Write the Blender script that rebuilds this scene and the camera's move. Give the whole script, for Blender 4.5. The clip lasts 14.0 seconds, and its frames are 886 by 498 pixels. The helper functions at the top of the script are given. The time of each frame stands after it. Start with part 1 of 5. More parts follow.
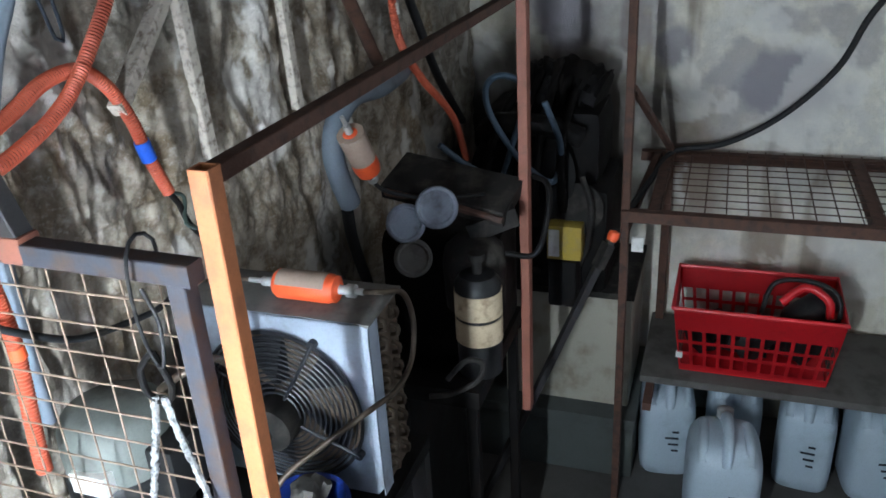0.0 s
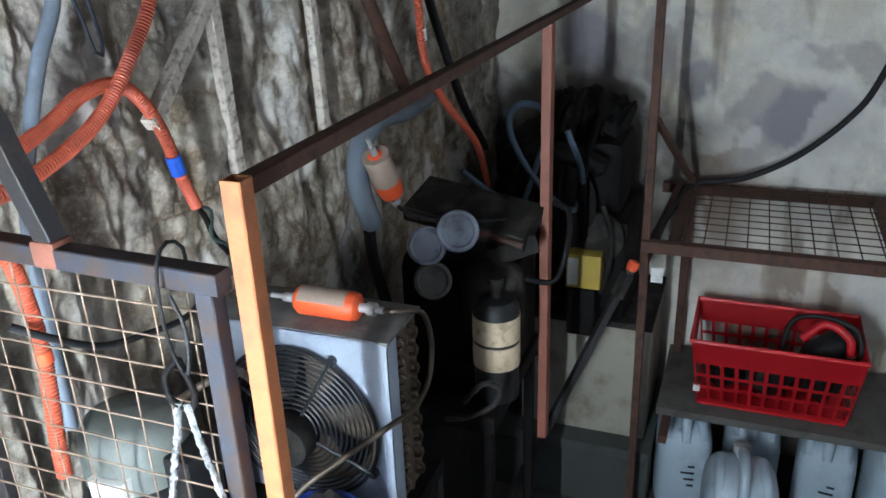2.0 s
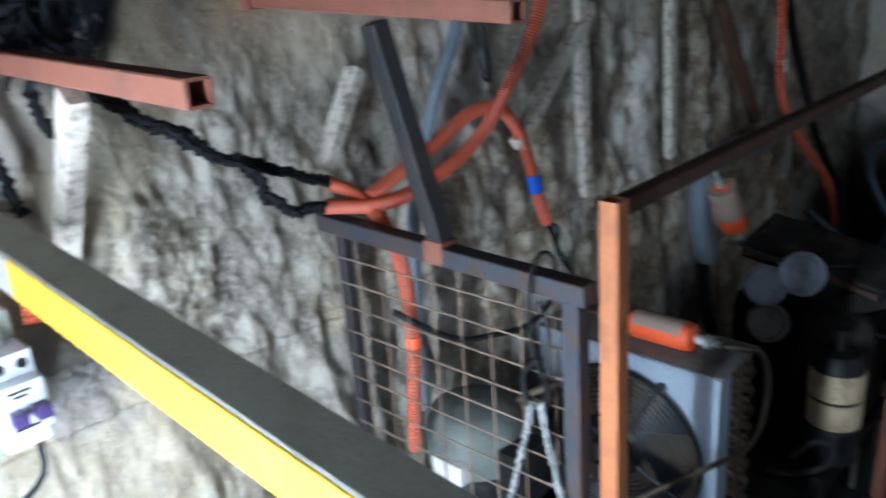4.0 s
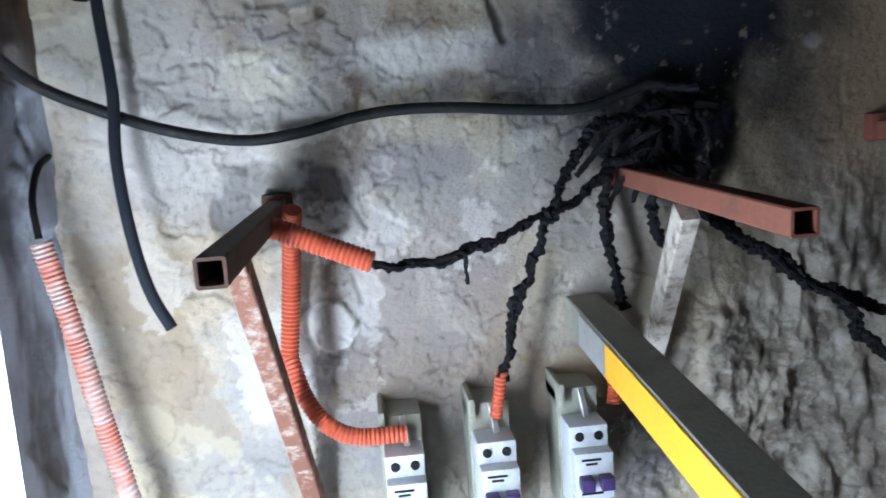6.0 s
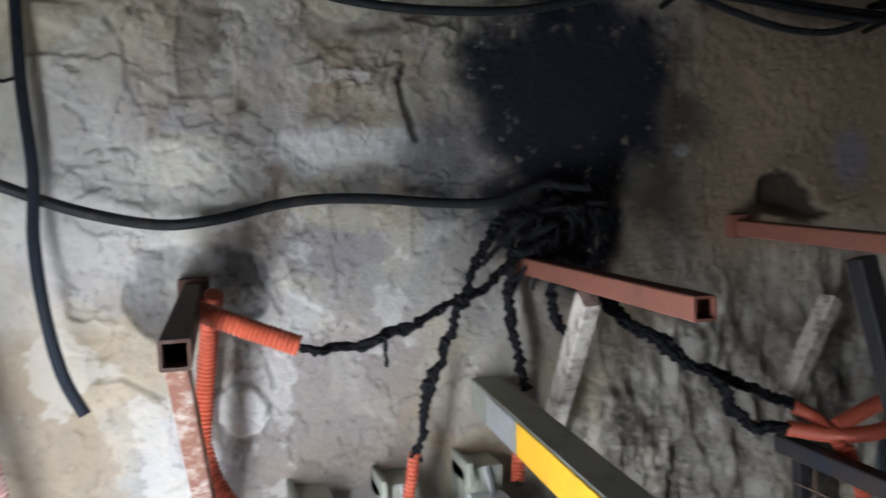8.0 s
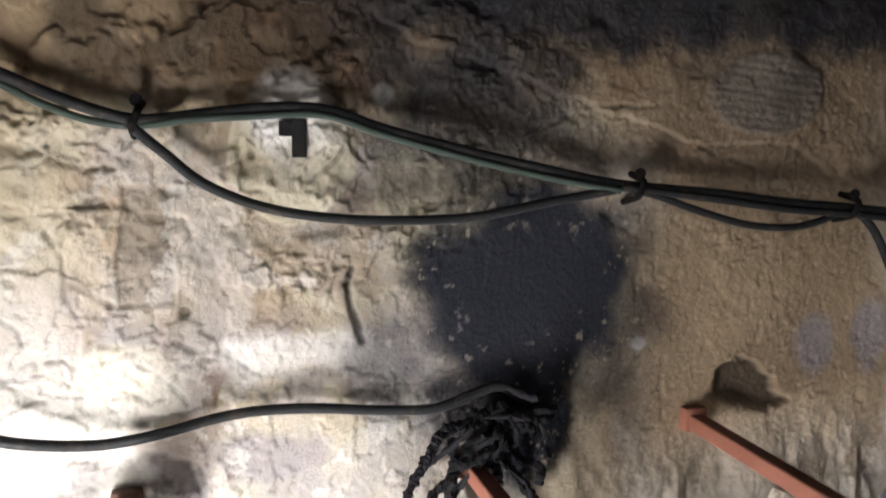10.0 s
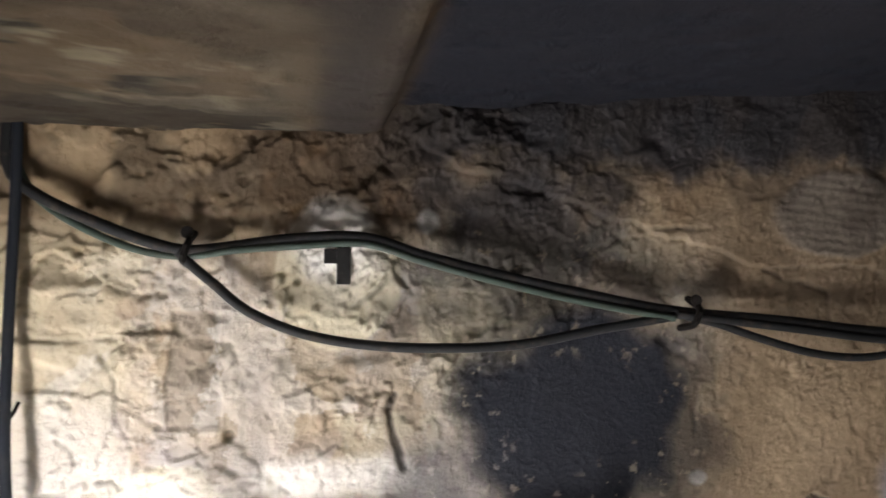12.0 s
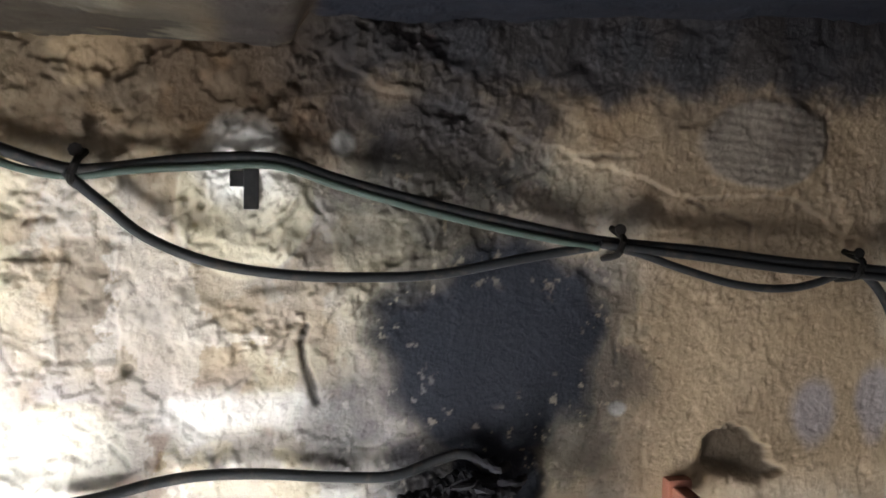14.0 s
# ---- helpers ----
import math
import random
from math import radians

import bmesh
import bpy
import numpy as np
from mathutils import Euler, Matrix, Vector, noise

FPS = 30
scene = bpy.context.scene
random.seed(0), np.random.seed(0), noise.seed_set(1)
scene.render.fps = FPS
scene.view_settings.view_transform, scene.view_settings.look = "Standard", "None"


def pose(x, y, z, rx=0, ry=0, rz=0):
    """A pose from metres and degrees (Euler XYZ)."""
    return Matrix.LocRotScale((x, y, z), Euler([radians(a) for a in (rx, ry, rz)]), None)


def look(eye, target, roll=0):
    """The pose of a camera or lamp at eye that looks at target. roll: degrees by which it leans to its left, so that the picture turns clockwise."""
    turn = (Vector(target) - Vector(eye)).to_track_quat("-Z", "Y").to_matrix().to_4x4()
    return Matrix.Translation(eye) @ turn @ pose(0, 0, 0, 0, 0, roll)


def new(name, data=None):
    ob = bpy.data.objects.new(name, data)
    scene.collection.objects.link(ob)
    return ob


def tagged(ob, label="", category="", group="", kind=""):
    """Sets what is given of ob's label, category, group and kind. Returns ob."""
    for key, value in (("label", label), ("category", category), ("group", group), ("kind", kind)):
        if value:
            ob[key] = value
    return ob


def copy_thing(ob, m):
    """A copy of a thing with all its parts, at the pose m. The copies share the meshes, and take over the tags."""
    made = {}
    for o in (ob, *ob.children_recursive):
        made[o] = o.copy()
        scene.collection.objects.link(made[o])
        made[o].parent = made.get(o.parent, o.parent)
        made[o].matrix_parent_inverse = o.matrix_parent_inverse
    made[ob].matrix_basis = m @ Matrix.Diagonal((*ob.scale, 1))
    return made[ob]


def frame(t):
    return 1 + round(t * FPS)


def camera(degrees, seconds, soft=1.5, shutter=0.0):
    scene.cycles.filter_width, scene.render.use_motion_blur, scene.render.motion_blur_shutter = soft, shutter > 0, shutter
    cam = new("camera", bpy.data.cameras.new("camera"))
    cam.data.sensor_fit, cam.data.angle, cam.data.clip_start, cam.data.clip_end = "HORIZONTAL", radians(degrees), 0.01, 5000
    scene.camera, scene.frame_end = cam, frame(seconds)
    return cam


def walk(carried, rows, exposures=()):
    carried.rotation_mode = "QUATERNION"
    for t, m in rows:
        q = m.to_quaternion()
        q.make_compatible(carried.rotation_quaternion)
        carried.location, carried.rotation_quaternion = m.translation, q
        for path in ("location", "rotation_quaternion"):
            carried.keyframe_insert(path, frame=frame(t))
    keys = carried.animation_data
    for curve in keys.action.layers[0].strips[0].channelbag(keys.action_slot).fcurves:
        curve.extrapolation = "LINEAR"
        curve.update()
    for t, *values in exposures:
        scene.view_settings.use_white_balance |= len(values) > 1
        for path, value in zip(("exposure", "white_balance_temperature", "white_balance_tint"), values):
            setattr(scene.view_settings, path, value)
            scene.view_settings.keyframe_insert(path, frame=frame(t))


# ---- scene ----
cam = camera(58.0, 14.0, soft=1.6, shutter=0.5)
PATH = [
    (0.0, pose(0.011, -0.763, 1.754, 65.05, 3.19, -71.40)),
    (0.5, pose(0.009, -0.758, 1.750, 64.68, 2.54, -70.32)),
    (1.0, pose(-0.004, -0.757, 1.751, 66.58, 1.83, -70.67)),
    (1.5, pose(-0.009, -0.762, 1.749, 67.14, 1.62, -70.22)),
    (2.0, pose(-0.003, -0.763, 1.751, 67.10, 2.02, -69.48)),
    (2.2, pose(-0.003, -0.764, 1.750, 67.59, 1.93, -69.29)),
    (4.3, pose(-0.063, -0.737, 1.763, 71.55, 4.98, -39.51)),
    (4.7, pose(-0.062, -0.742, 1.764, 74.91, 5.80, -28.75)),
    (5.0, pose(-0.065, -0.755, 1.770, 79.30, 5.71, -22.11)),
    (5.2, pose(-0.063, -0.759, 1.775, 80.99, 5.12, -16.34)),
    (5.5, pose(-0.062, -0.767, 1.773, 81.68, 4.63, -9.83)),
    (6.0, pose(-0.078, -0.767, 1.771, 81.35, 3.98, -5.76)),
    (6.3, pose(-0.086, -0.767, 1.770, 82.45, 2.32, -4.38)),
    (6.5, pose(-0.086, -0.771, 1.774, 84.59, 0.86, -2.99)),
    (6.7, pose(-0.088, -0.775, 1.776, 85.70, 0.40, -3.40)),
    (7.0, pose(-0.092, -0.780, 1.779, 89.46, -0.05, -4.53)),
    (7.5, pose(-0.115, -0.792, 1.781, 90.78, 0.46, -9.11)),
    (8.0, pose(-0.139, -0.794, 1.778, 86.95, 2.40, -15.96)),
    (8.2, pose(-0.142, -0.796, 1.776, 87.40, 2.57, -18.45)),
    (10.3, pose(-0.057, -0.784, 2.028, 85.30, -1.40, -13.47)),
    (10.5, pose(-0.053, -0.785, 2.032, 85.66, -1.03, -10.31)),
    (11.0, pose(-0.053, -0.789, 2.045, 86.93, 0.63, -1.32)),
    (11.5, pose(-0.035, -0.790, 2.063, 90.08, -0.28, -4.05)),
    (12.0, pose(-0.010, -0.787, 2.066, 89.92, -0.53, -7.88)),
    (12.5, pose(-0.009, -0.774, 2.061, 88.28, -1.01, -10.50)),
    (13.0, pose(-0.008, -0.770, 2.060, 87.49, -0.94, -10.35)),
    (13.5, pose(0.001, -0.765, 2.055, 86.96, -1.07, -11.50)),
    (14.0, pose(0.012, -0.752, 2.050, 85.85, -1.20, -12.58)),
]
EXPOSURES = [(0.0, 2.72, 6150, 6), (2.2, 2.72, 6150, 6), (4.3, 1.65, 5700, 4), (5.1, 1.5, 5900, 7), (5.5, 1.36, 5900, 8), (6.0, 0.72, 5800, 8), (6.4, -0.05, 5700, 7),
             (7.5, 0.05, 6000, 9), (8.2, 0.7, 6500, 12), (10.3, 2.15, 7600, 17), (12.0, 2.2, 7800, 17), (14.0, 2.4, 7300, 13)]
walk(cam, PATH, EXPOSURES)

# ---- world and light: a closed cellar, lit by two upright tubes beside the walk and an added fill light behind ----
world = bpy.data.worlds.new("world")
scene.world = world
world.use_nodes = True
world.node_tree.nodes["Background"].inputs[0].default_value = (0.75, 0.8, 0.9, 1)
world.node_tree.nodes["Background"].inputs[1].default_value = 0.05
XW, XE, YS, ZC = -0.37, 2.49, -1.9, 2.3
FILL_OPENING = (0.9, 1.8, 1.2, 2.05)  # unseen opening added in the south wall, behind the walk, for fill light
TUBE_STRENGTH = 70.0
LAMP = (-0.265, -0.46, 0.95, 1.66)  # the bright upright tube beside the walk: x, y, foot, top
CORNER_LAMP = (-0.341, -0.225, 1.16, 1.766)  # a dim one near the corner
CORNER_STRENGTH = 3.5


def opening_light(name, x, y, z, wide, high, towards, watts, colour):
    lamp = bpy.data.lights.new(name, "AREA")
    lamp.shape, lamp.size, lamp.size_y, lamp.energy, lamp.color = "RECTANGLE", wide, high, watts, colour
    new(name, lamp).matrix_basis = look((x, y, z), towards)


# soft fill for the far walls, from the added opening
opening_light("unseen_fill_light", (FILL_OPENING[0] + FILL_OPENING[1]) / 2, YS - 0.1, (FILL_OPENING[2] + FILL_OPENING[3]) / 2, FILL_OPENING[1] - FILL_OPENING[0], FILL_OPENING[3] - FILL_OPENING[2],
              ((FILL_OPENING[0] + FILL_OPENING[1]) / 2, 0, (FILL_OPENING[2] + FILL_OPENING[3]) / 2), 0.6, (0.97, 0.98, 1.0))


# ---- materials ----
def nodes_of(name):
    m = bpy.data.materials.new(name)
    m.use_nodes = True
    nt = m.node_tree
    return m, nt, nt.nodes["Principled BSDF"]


def node(nt, kind, **values):
    n = nt.nodes.new(kind)
    for k, v in values.items():
        n.inputs[k.replace("_", " ")].default_value = v
    return n


def mixed(nt, fac, a, b):
    """A colour mix; a and b are sockets or colours, fac a socket or number."""
    n = nt.nodes.new("ShaderNodeMix")
    n.data_type = "RGBA"
    for i, v in ((0, fac), (6, a), (7, b)):
        if hasattr(v, "is_linked"):
            nt.links.new(v, n.inputs[i])
        else:
            n.inputs[i].default_value = v if i == 0 else (*v, 1)
    return n.outputs[2]


def ramp(nt, fac, lo, hi):
    n = nt.nodes.new("ShaderNodeMapRange")
    n.interpolation_type = "SMOOTHSTEP"
    nt.links.new(fac, n.inputs[0])
    n.inputs[1].default_value, n.inputs[2].default_value = lo, hi
    return n.outputs[0]


def times(nt, a, b):
    n = nt.nodes.new("ShaderNodeMath")
    n.operation = "MULTIPLY"
    nt.links.new(a, n.inputs[0])
    if hasattr(b, "is_linked"):
        nt.links.new(b, n.inputs[1])
    else:
        n.inputs[1].default_value = b
    return n.outputs[0]


def noise_at(nt, scale, detail=6, rough=0.6, coords="Object"):
    co = nt.nodes.new("ShaderNodeTexCoord")
    n = node(nt, "ShaderNodeTexNoise", Scale=scale, Detail=detail, Roughness=rough)
    nt.links.new(co.outputs[coords], n.inputs["Vector"])
    return n.outputs["Fac"]


def bump(nt, bsdf, height, strength, distance=0.002):
    b = node(nt, "ShaderNodeBump", Strength=strength, Distance=distance)
    nt.links.new(height, b.inputs["Height"])
    nt.links.new(b.outputs[0], bsdf.inputs["Normal"])


def surface(name, base, dirt_shade, scale=30, dirt_amount=0.5, rough=0.6, metal=0.0, relief=0.3, fine=250, alpha=1.0):
    """Two-scale worn surface: broad dirt over the base colour, fine grain in colour, gloss and relief."""
    m, nt, b = nodes_of(name)
    broad, grain = noise_at(nt, scale), noise_at(nt, fine, 4)
    col = mixed(nt, times(nt, ramp(nt, broad, 0.62 - 0.35 * dirt_amount, 0.8 - 0.2 * dirt_amount), min(1, dirt_amount * 1.6)), base, dirt_shade)
    dark = tuple(c * 0.72 for c in base)
    col = mixed(nt, times(nt, ramp(nt, grain, 0.45, 0.7), 0.4), col, dark)
    nt.links.new(col, b.inputs["Base Color"])
    r = nt.nodes.new("ShaderNodeMapRange")
    nt.links.new(broad, r.inputs[0])
    r.inputs[3].default_value, r.inputs[4].default_value = max(0, rough - 0.12), min(1, rough + 0.18)
    nt.links.new(r.outputs[0], b.inputs["Roughness"])
    b.inputs["Metallic"].default_value = metal
    bump(nt, b, grain, relief, 0.001)
    return m


def glow(name, colour, strength):
    m, nt, b = nodes_of(name)
    b.inputs["Emission Color"].default_value = (*colour, 1)
    b.inputs["Emission Strength"].default_value = strength
    b.inputs["Base Color"].default_value = (0.8, 0.8, 0.8, 1)
    return m


def attr(nt, name):
    n = nt.nodes.new("ShaderNodeAttribute")
    n.attribute_name = name
    return n.outputs["Fac"]


def plaster_material(name, light, warm, cool, gloss=0.3):
    """Old plaster and rubble; stains and painted shade come from the mesh's own masks."""
    m, nt, b = nodes_of(name)
    broad, mid, fine = noise_at(nt, 5, 5), noise_at(nt, 22, 8, 0.65), noise_at(nt, 160, 6, 0.7)
    col = mixed(nt, ramp(nt, broad, 0.35, 0.65), warm, cool)
    col = mixed(nt, times(nt, ramp(nt, mid, 0.42, 0.68), 0.75), col, light)
    col = mixed(nt, times(nt, ramp(nt, noise_at(nt, 47, 8, 0.7), 0.52, 0.72), 0.22), col, tuple(c * 0.45 for c in warm))
    col = mixed(nt, times(nt, ramp(nt, fine, 0.5, 0.75), 0.35), col, tuple(c * 0.55 for c in warm))
    rockcol = mixed(nt, ramp(nt, mid, 0.38, 0.62), (0.17, 0.13, 0.088), (0.47, 0.415, 0.335))
    rockcol = mixed(nt, times(nt, ramp(nt, noise_at(nt, 9, 4), 0.5, 0.66), 0.7), rockcol, (0.17, 0.12, 0.065))
    rockcol = mixed(nt, times(nt, ramp(nt, fine, 0.5, 0.7), 0.55), rockcol, (0.52, 0.5, 0.46))
    col = mixed(nt, attr(nt, "rock"), col, rockcol)
    for mask, colour in (("brown", (0.14, 0.078, 0.033)), ("tan", (0.33, 0.235, 0.145)), ("grey", (0.16, 0.16, 0.16)), ("pale", (0.62, 0.57, 0.42)),
                         ("violet", (0.25, 0.235, 0.27)), ("glare_blue", (0.45, 0.49, 0.58)), ("white", (0.78, 0.76, 0.72)), ("dirt_shade", (0.045, 0.036, 0.028)), ("soot", (0.0095, 0.0115, 0.018))):
        col = mixed(nt, attr(nt, mask), col, colour)
    nt.links.new(col, b.inputs["Base Color"])
    r = nt.nodes.new("ShaderNodeMapRange")
    nt.links.new(mid, r.inputs[0])
    r.inputs[3].default_value, r.inputs[4].default_value = 0.7, 0.95
    damp = nt.nodes.new("ShaderNodeMath")
    damp.operation = "MULTIPLY_ADD"
    nt.links.new(attr(nt, "rock"), damp.inputs[0])
    damp.inputs[1].default_value = -0.38
    nt.links.new(r.outputs[0], damp.inputs[2])
    nt.links.new(damp.outputs[0], b.inputs["Roughness"])
    b.inputs["Specular IOR Level"].default_value = gloss
    add = nt.nodes.new("ShaderNodeMath")
    nt.links.new(fine, add.inputs[0])
    nt.links.new(mid, add.inputs[1])
    bump(nt, b, add.outputs[0], 0.65, 0.004)
    return m


PLASTER = plaster_material("old_plaster", (0.58, 0.5, 0.385), (0.45, 0.365, 0.255), (0.4, 0.38, 0.36))
PLASTER_EAST = plaster_material("damp_plaster", (0.8, 0.76, 0.67), (0.68, 0.63, 0.51), (0.64, 0.62, 0.58))
PLASTER_WEST = plaster_material("dark_plaster", (0.24, 0.245, 0.27), (0.14, 0.13, 0.125), (0.13, 0.135, 0.155))
CEILING_PAINT = plaster_material("ceiling_plaster", (0.05, 0.043, 0.036), (0.025, 0.018, 0.012), (0.027, 0.025, 0.023), 0.12)
CONCRETE = surface("floor_concrete", (0.07, 0.065, 0.06), (0.05, 0.045, 0.04), 6, 0.6, 0.85, 0, 0.6, 120)
MESH_WIRE = surface("pale_rusty_wire", (0.23, 0.165, 0.12), (0.14, 0.08, 0.05), 60, 0.4, 0.7, 0.2)
RUST = surface("rusty_steel", (0.095, 0.045, 0.03), (0.045, 0.032, 0.028), 40, 0.5, 0.75, 0.2, 0.6)
RED_OXIDE = surface("red_oxide_steel", (0.24, 0.085, 0.055), (0.13, 0.07, 0.05), 28, 0.35, 0.6, 0.0, 0.35)
ORANGE_STEEL = surface("orange_primed_steel", (0.44, 0.15, 0.055), (0.26, 0.1, 0.05), 26, 0.45, 0.6, 0.0, 0.25)
DARK_STEEL = surface("dark_steel", (0.03, 0.028, 0.03), (0.07, 0.05, 0.04), 35, 0.4, 0.55, 0.3, 0.3)
BLUE_STEEL = surface("blue_grey_steel", (0.034, 0.038, 0.052), (0.06, 0.038, 0.028), 30, 0.6, 0.55, 0.1, 0.3)
FLAKED = surface("flaking_whitewashed_steel", (0.62, 0.56, 0.48), (0.1, 0.05, 0.03), 75, 0.5, 0.85, 0.0, 1.0, 400)
BURNT = surface("charred_insulation", (0.008, 0.008, 0.01), (0.022, 0.021, 0.023), 120, 0.35, 0.8, 0.0, 1.0, 300)
RUBBER = surface("black_cable", (0.015, 0.016, 0.018), (0.065, 0.052, 0.042), 70, 0.36, 0.55, 0.0, 0.2)
GREY_RUBBER = surface("grey_cable", (0.015, 0.019, 0.027), (0.035, 0.035, 0.036), 40, 0.35, 0.6, 0.0, 0.2)
HOSE_GREY = surface("blue_grey_hose", (0.15, 0.18, 0.22), (0.07, 0.075, 0.08), 14, 0.4, 0.6)
GREEN_CABLE = surface("green_grey_cable", (0.045, 0.066, 0.056), (0.05, 0.05, 0.042), 60, 0.4, 0.5)
ORANGE_CONDUIT = surface("orange_conduit", (0.52, 0.1, 0.05), (0.3, 0.08, 0.05), 25, 0.25, 0.45, 0.0, 0.15)
DUSTY_CONDUIT = surface("dusty_orange_conduit", (0.5, 0.17, 0.12), (0.42, 0.38, 0.36), 26, 0.75, 0.65, 0.0, 0.3)
BREAKER_WHITE = surface("breaker_plastic", (0.62, 0.64, 0.68), (0.3, 0.29, 0.28), 60, 0.25, 0.45)
PURPLE = surface("purple_lever", (0.06, 0.035, 0.13), (0.03, 0.02, 0.05), 60, 0.2, 0.4)
BLACK = surface("black_plastic", (0.014, 0.014, 0.015), (0.05, 0.045, 0.04), 40, 0.3, 0.45)
GREASE = surface("greasy_black_iron", (0.0045, 0.004, 0.004), (0.014, 0.01, 0.008), 22, 0.4, 0.62, 0.0, 0.6)
GREASE.node_tree.nodes["Principled BSDF"].inputs["Specular IOR Level"].default_value = 0.15
FLAKED_RUST = surface("rusty_steel_with_white_flakes", (0.2, 0.085, 0.055), (0.58, 0.53, 0.47), 85, 0.42, 0.85, 0.0, 1.0, 400)
DUSTY_IRON = surface("dusty_iron", (0.02, 0.018, 0.017), (0.07, 0.062, 0.052), 18, 0.5, 0.8, 0.1, 0.5)
YELLOW = surface("yellow_paint", (0.8, 0.42, 0.022), (0.5, 0.33, 0.08), 26, 0.3, 0.5, 0.0, 0.3)
GREY_PAINT = surface("grey_green_paint", (0.31, 0.31, 0.255), (0.2, 0.19, 0.15), 24, 0.4, 0.7, 0.0, 0.5)
BARE_METAL = surface("scraped_metal", (0.55, 0.56, 0.56), (0.3, 0.3, 0.3), 60, 0.4, 0.45, 0.6, 0.3)
GALV = surface("dusty_galvanised_sheet", (0.4, 0.46, 0.55), (0.2, 0.19, 0.185), 16, 0.35, 0.5, 0.45, 0.25)
FINS = surface("dirty_coil_fins", (0.16, 0.12, 0.085), (0.08, 0.06, 0.045), 60, 0.5, 0.7, 0.3, 0.8, 500)
COPPER = surface("dull_copper", (0.12, 0.092, 0.068), (0.06, 0.047, 0.038), 60, 0.45, 0.45, 0.7, 0.2)
FAN_BLACK = surface("fan_guard_black", (0.009, 0.01, 0.014), (0.03, 0.03, 0.034), 60, 0.3, 0.4)
SIGNAL_ORANGE = surface("signal_orange_paint", (0.85, 0.11, 0.03), (0.55, 0.16, 0.08), 40, 0.2, 0.5)
DUST_BEIGE = surface("dust_covered_paint", (0.34, 0.25, 0.2), (0.45, 0.37, 0.3), 40, 0.4, 0.85)
DUST_GREY = surface("grey_dust_on_sheet", (0.17, 0.165, 0.155), (0.08, 0.075, 0.07), 24, 0.5, 0.9, 0.0, 0.5)
MOTOR_GREY = surface("compressor_grey_green", (0.14, 0.155, 0.14), (0.06, 0.057, 0.05), 20, 0.45, 0.6, 0.0, 0.3)
LABEL_WHITE = surface("paper_label", (0.7, 0.69, 0.66), (0.42, 0.38, 0.32), 40, 0.35, 0.8)
LABEL_BEIGE = surface("torn_beige_label", (0.5, 0.4, 0.27), (0.2, 0.14, 0.09), 50, 0.45, 0.85, 0, 0.6)
PALE_DISC = surface("pale_blue_cap", (0.3, 0.34, 0.42), (0.12, 0.12, 0.13), 24, 0.5, 0.6)
RED_PLASTIC = surface("red_plastic", (0.62, 0.012, 0.02), (0.3, 0.02, 0.02), 20, 0.25, 0.4, 0.0, 0.1)
JUG_BLUE = surface("cloudy_blue_plastic", (0.4, 0.48, 0.55), (0.2, 0.235, 0.26), 9, 0.35, 0.45, 0.0, 0.1)
JUG_CAP = surface("grey_cap", (0.3, 0.31, 0.31), (0.2, 0.2, 0.2), 40, 0.3, 0.5)
BLOCK_WHITE = surface("dirty_white_enamel", (0.34, 0.315, 0.26), (0.13, 0.095, 0.06), 9, 0.42, 0.6, 0.0, 0.2)
PLINTH_GREEN = surface("green_grey_concrete", (0.055, 0.062, 0.058), (0.04, 0.04, 0.038), 9, 0.5, 0.85, 0.0, 0.5)
BOARD = surface("grey_board", (0.10, 0.093, 0.085), (0.05, 0.045, 0.04), 14, 0.5, 0.8, 0.0, 0.4)
BLUE_TAPE = surface("blue_tape", (0.02, 0.11, 0.62), (0.02, 0.07, 0.3), 50, 0.2, 0.4)
BLUE_PLASTIC = surface("blue_plastic", (0.012, 0.035, 0.22), (0.01, 0.02, 0.1), 20, 0.3, 0.4)
BLUE_HOSE = surface("dark_blue_hose", (0.07, 0.11, 0.16), (0.04, 0.05, 0.06), 30, 0.4, 0.5)
ROPE = surface("dirty_rope", (0.3, 0.3, 0.3), (0.05, 0.048, 0.045), 160, 0.6, 0.9, 0.0, 1.0, 500)
YELLOW_BOX = surface("faded_yellow_card", (0.42, 0.3, 0.045), (0.3, 0.24, 0.13), 30, 0.4, 0.7)
TUBE_GLOW = glow("lamp_tube_glow", (0.84, 0.92, 1.0), TUBE_STRENGTH)
DIM_GLOW = glow("dim_tube_glow", (0.8, 0.9, 1.0), CORNER_STRENGTH)
for dull in (RUBBER, GREY_RUBBER, GREEN_CABLE, BURNT, BLACK, DUSTY_IRON):
    dull.node_tree.nodes["Principled BSDF"].inputs["Specular IOR Level"].default_value = 0.22
CERAMIC = surface("white_ceramic", (0.7, 0.7, 0.7), (0.4, 0.4, 0.4), 50, 0.2, 0.35)


# ---- building helpers ----
def link(name, bm, material, parent=None, label="", smooth=False):
    me = bpy.data.meshes.new(name)
    bmesh.ops.recalc_face_normals(bm, faces=bm.faces)
    bm.to_mesh(me)
    bm.free()
    me.materials.append(material)
    if smooth:
        me.polygons.foreach_set("use_smooth", [True] * len(me.polygons))
        me.set_sharp_from_angle(angle=radians(40))
    ob = new(name, me)
    if parent is not None:
        ob.parent = parent
    if label:
        ob["label"] = label
    return ob


def part(name, bm, material, parent, label="", smooth=True):
    return link(name, bm, material, parent, label, smooth)


def thing(name, label, category, group="", kind=""):
    return tagged(new(name), label, category, group, kind)


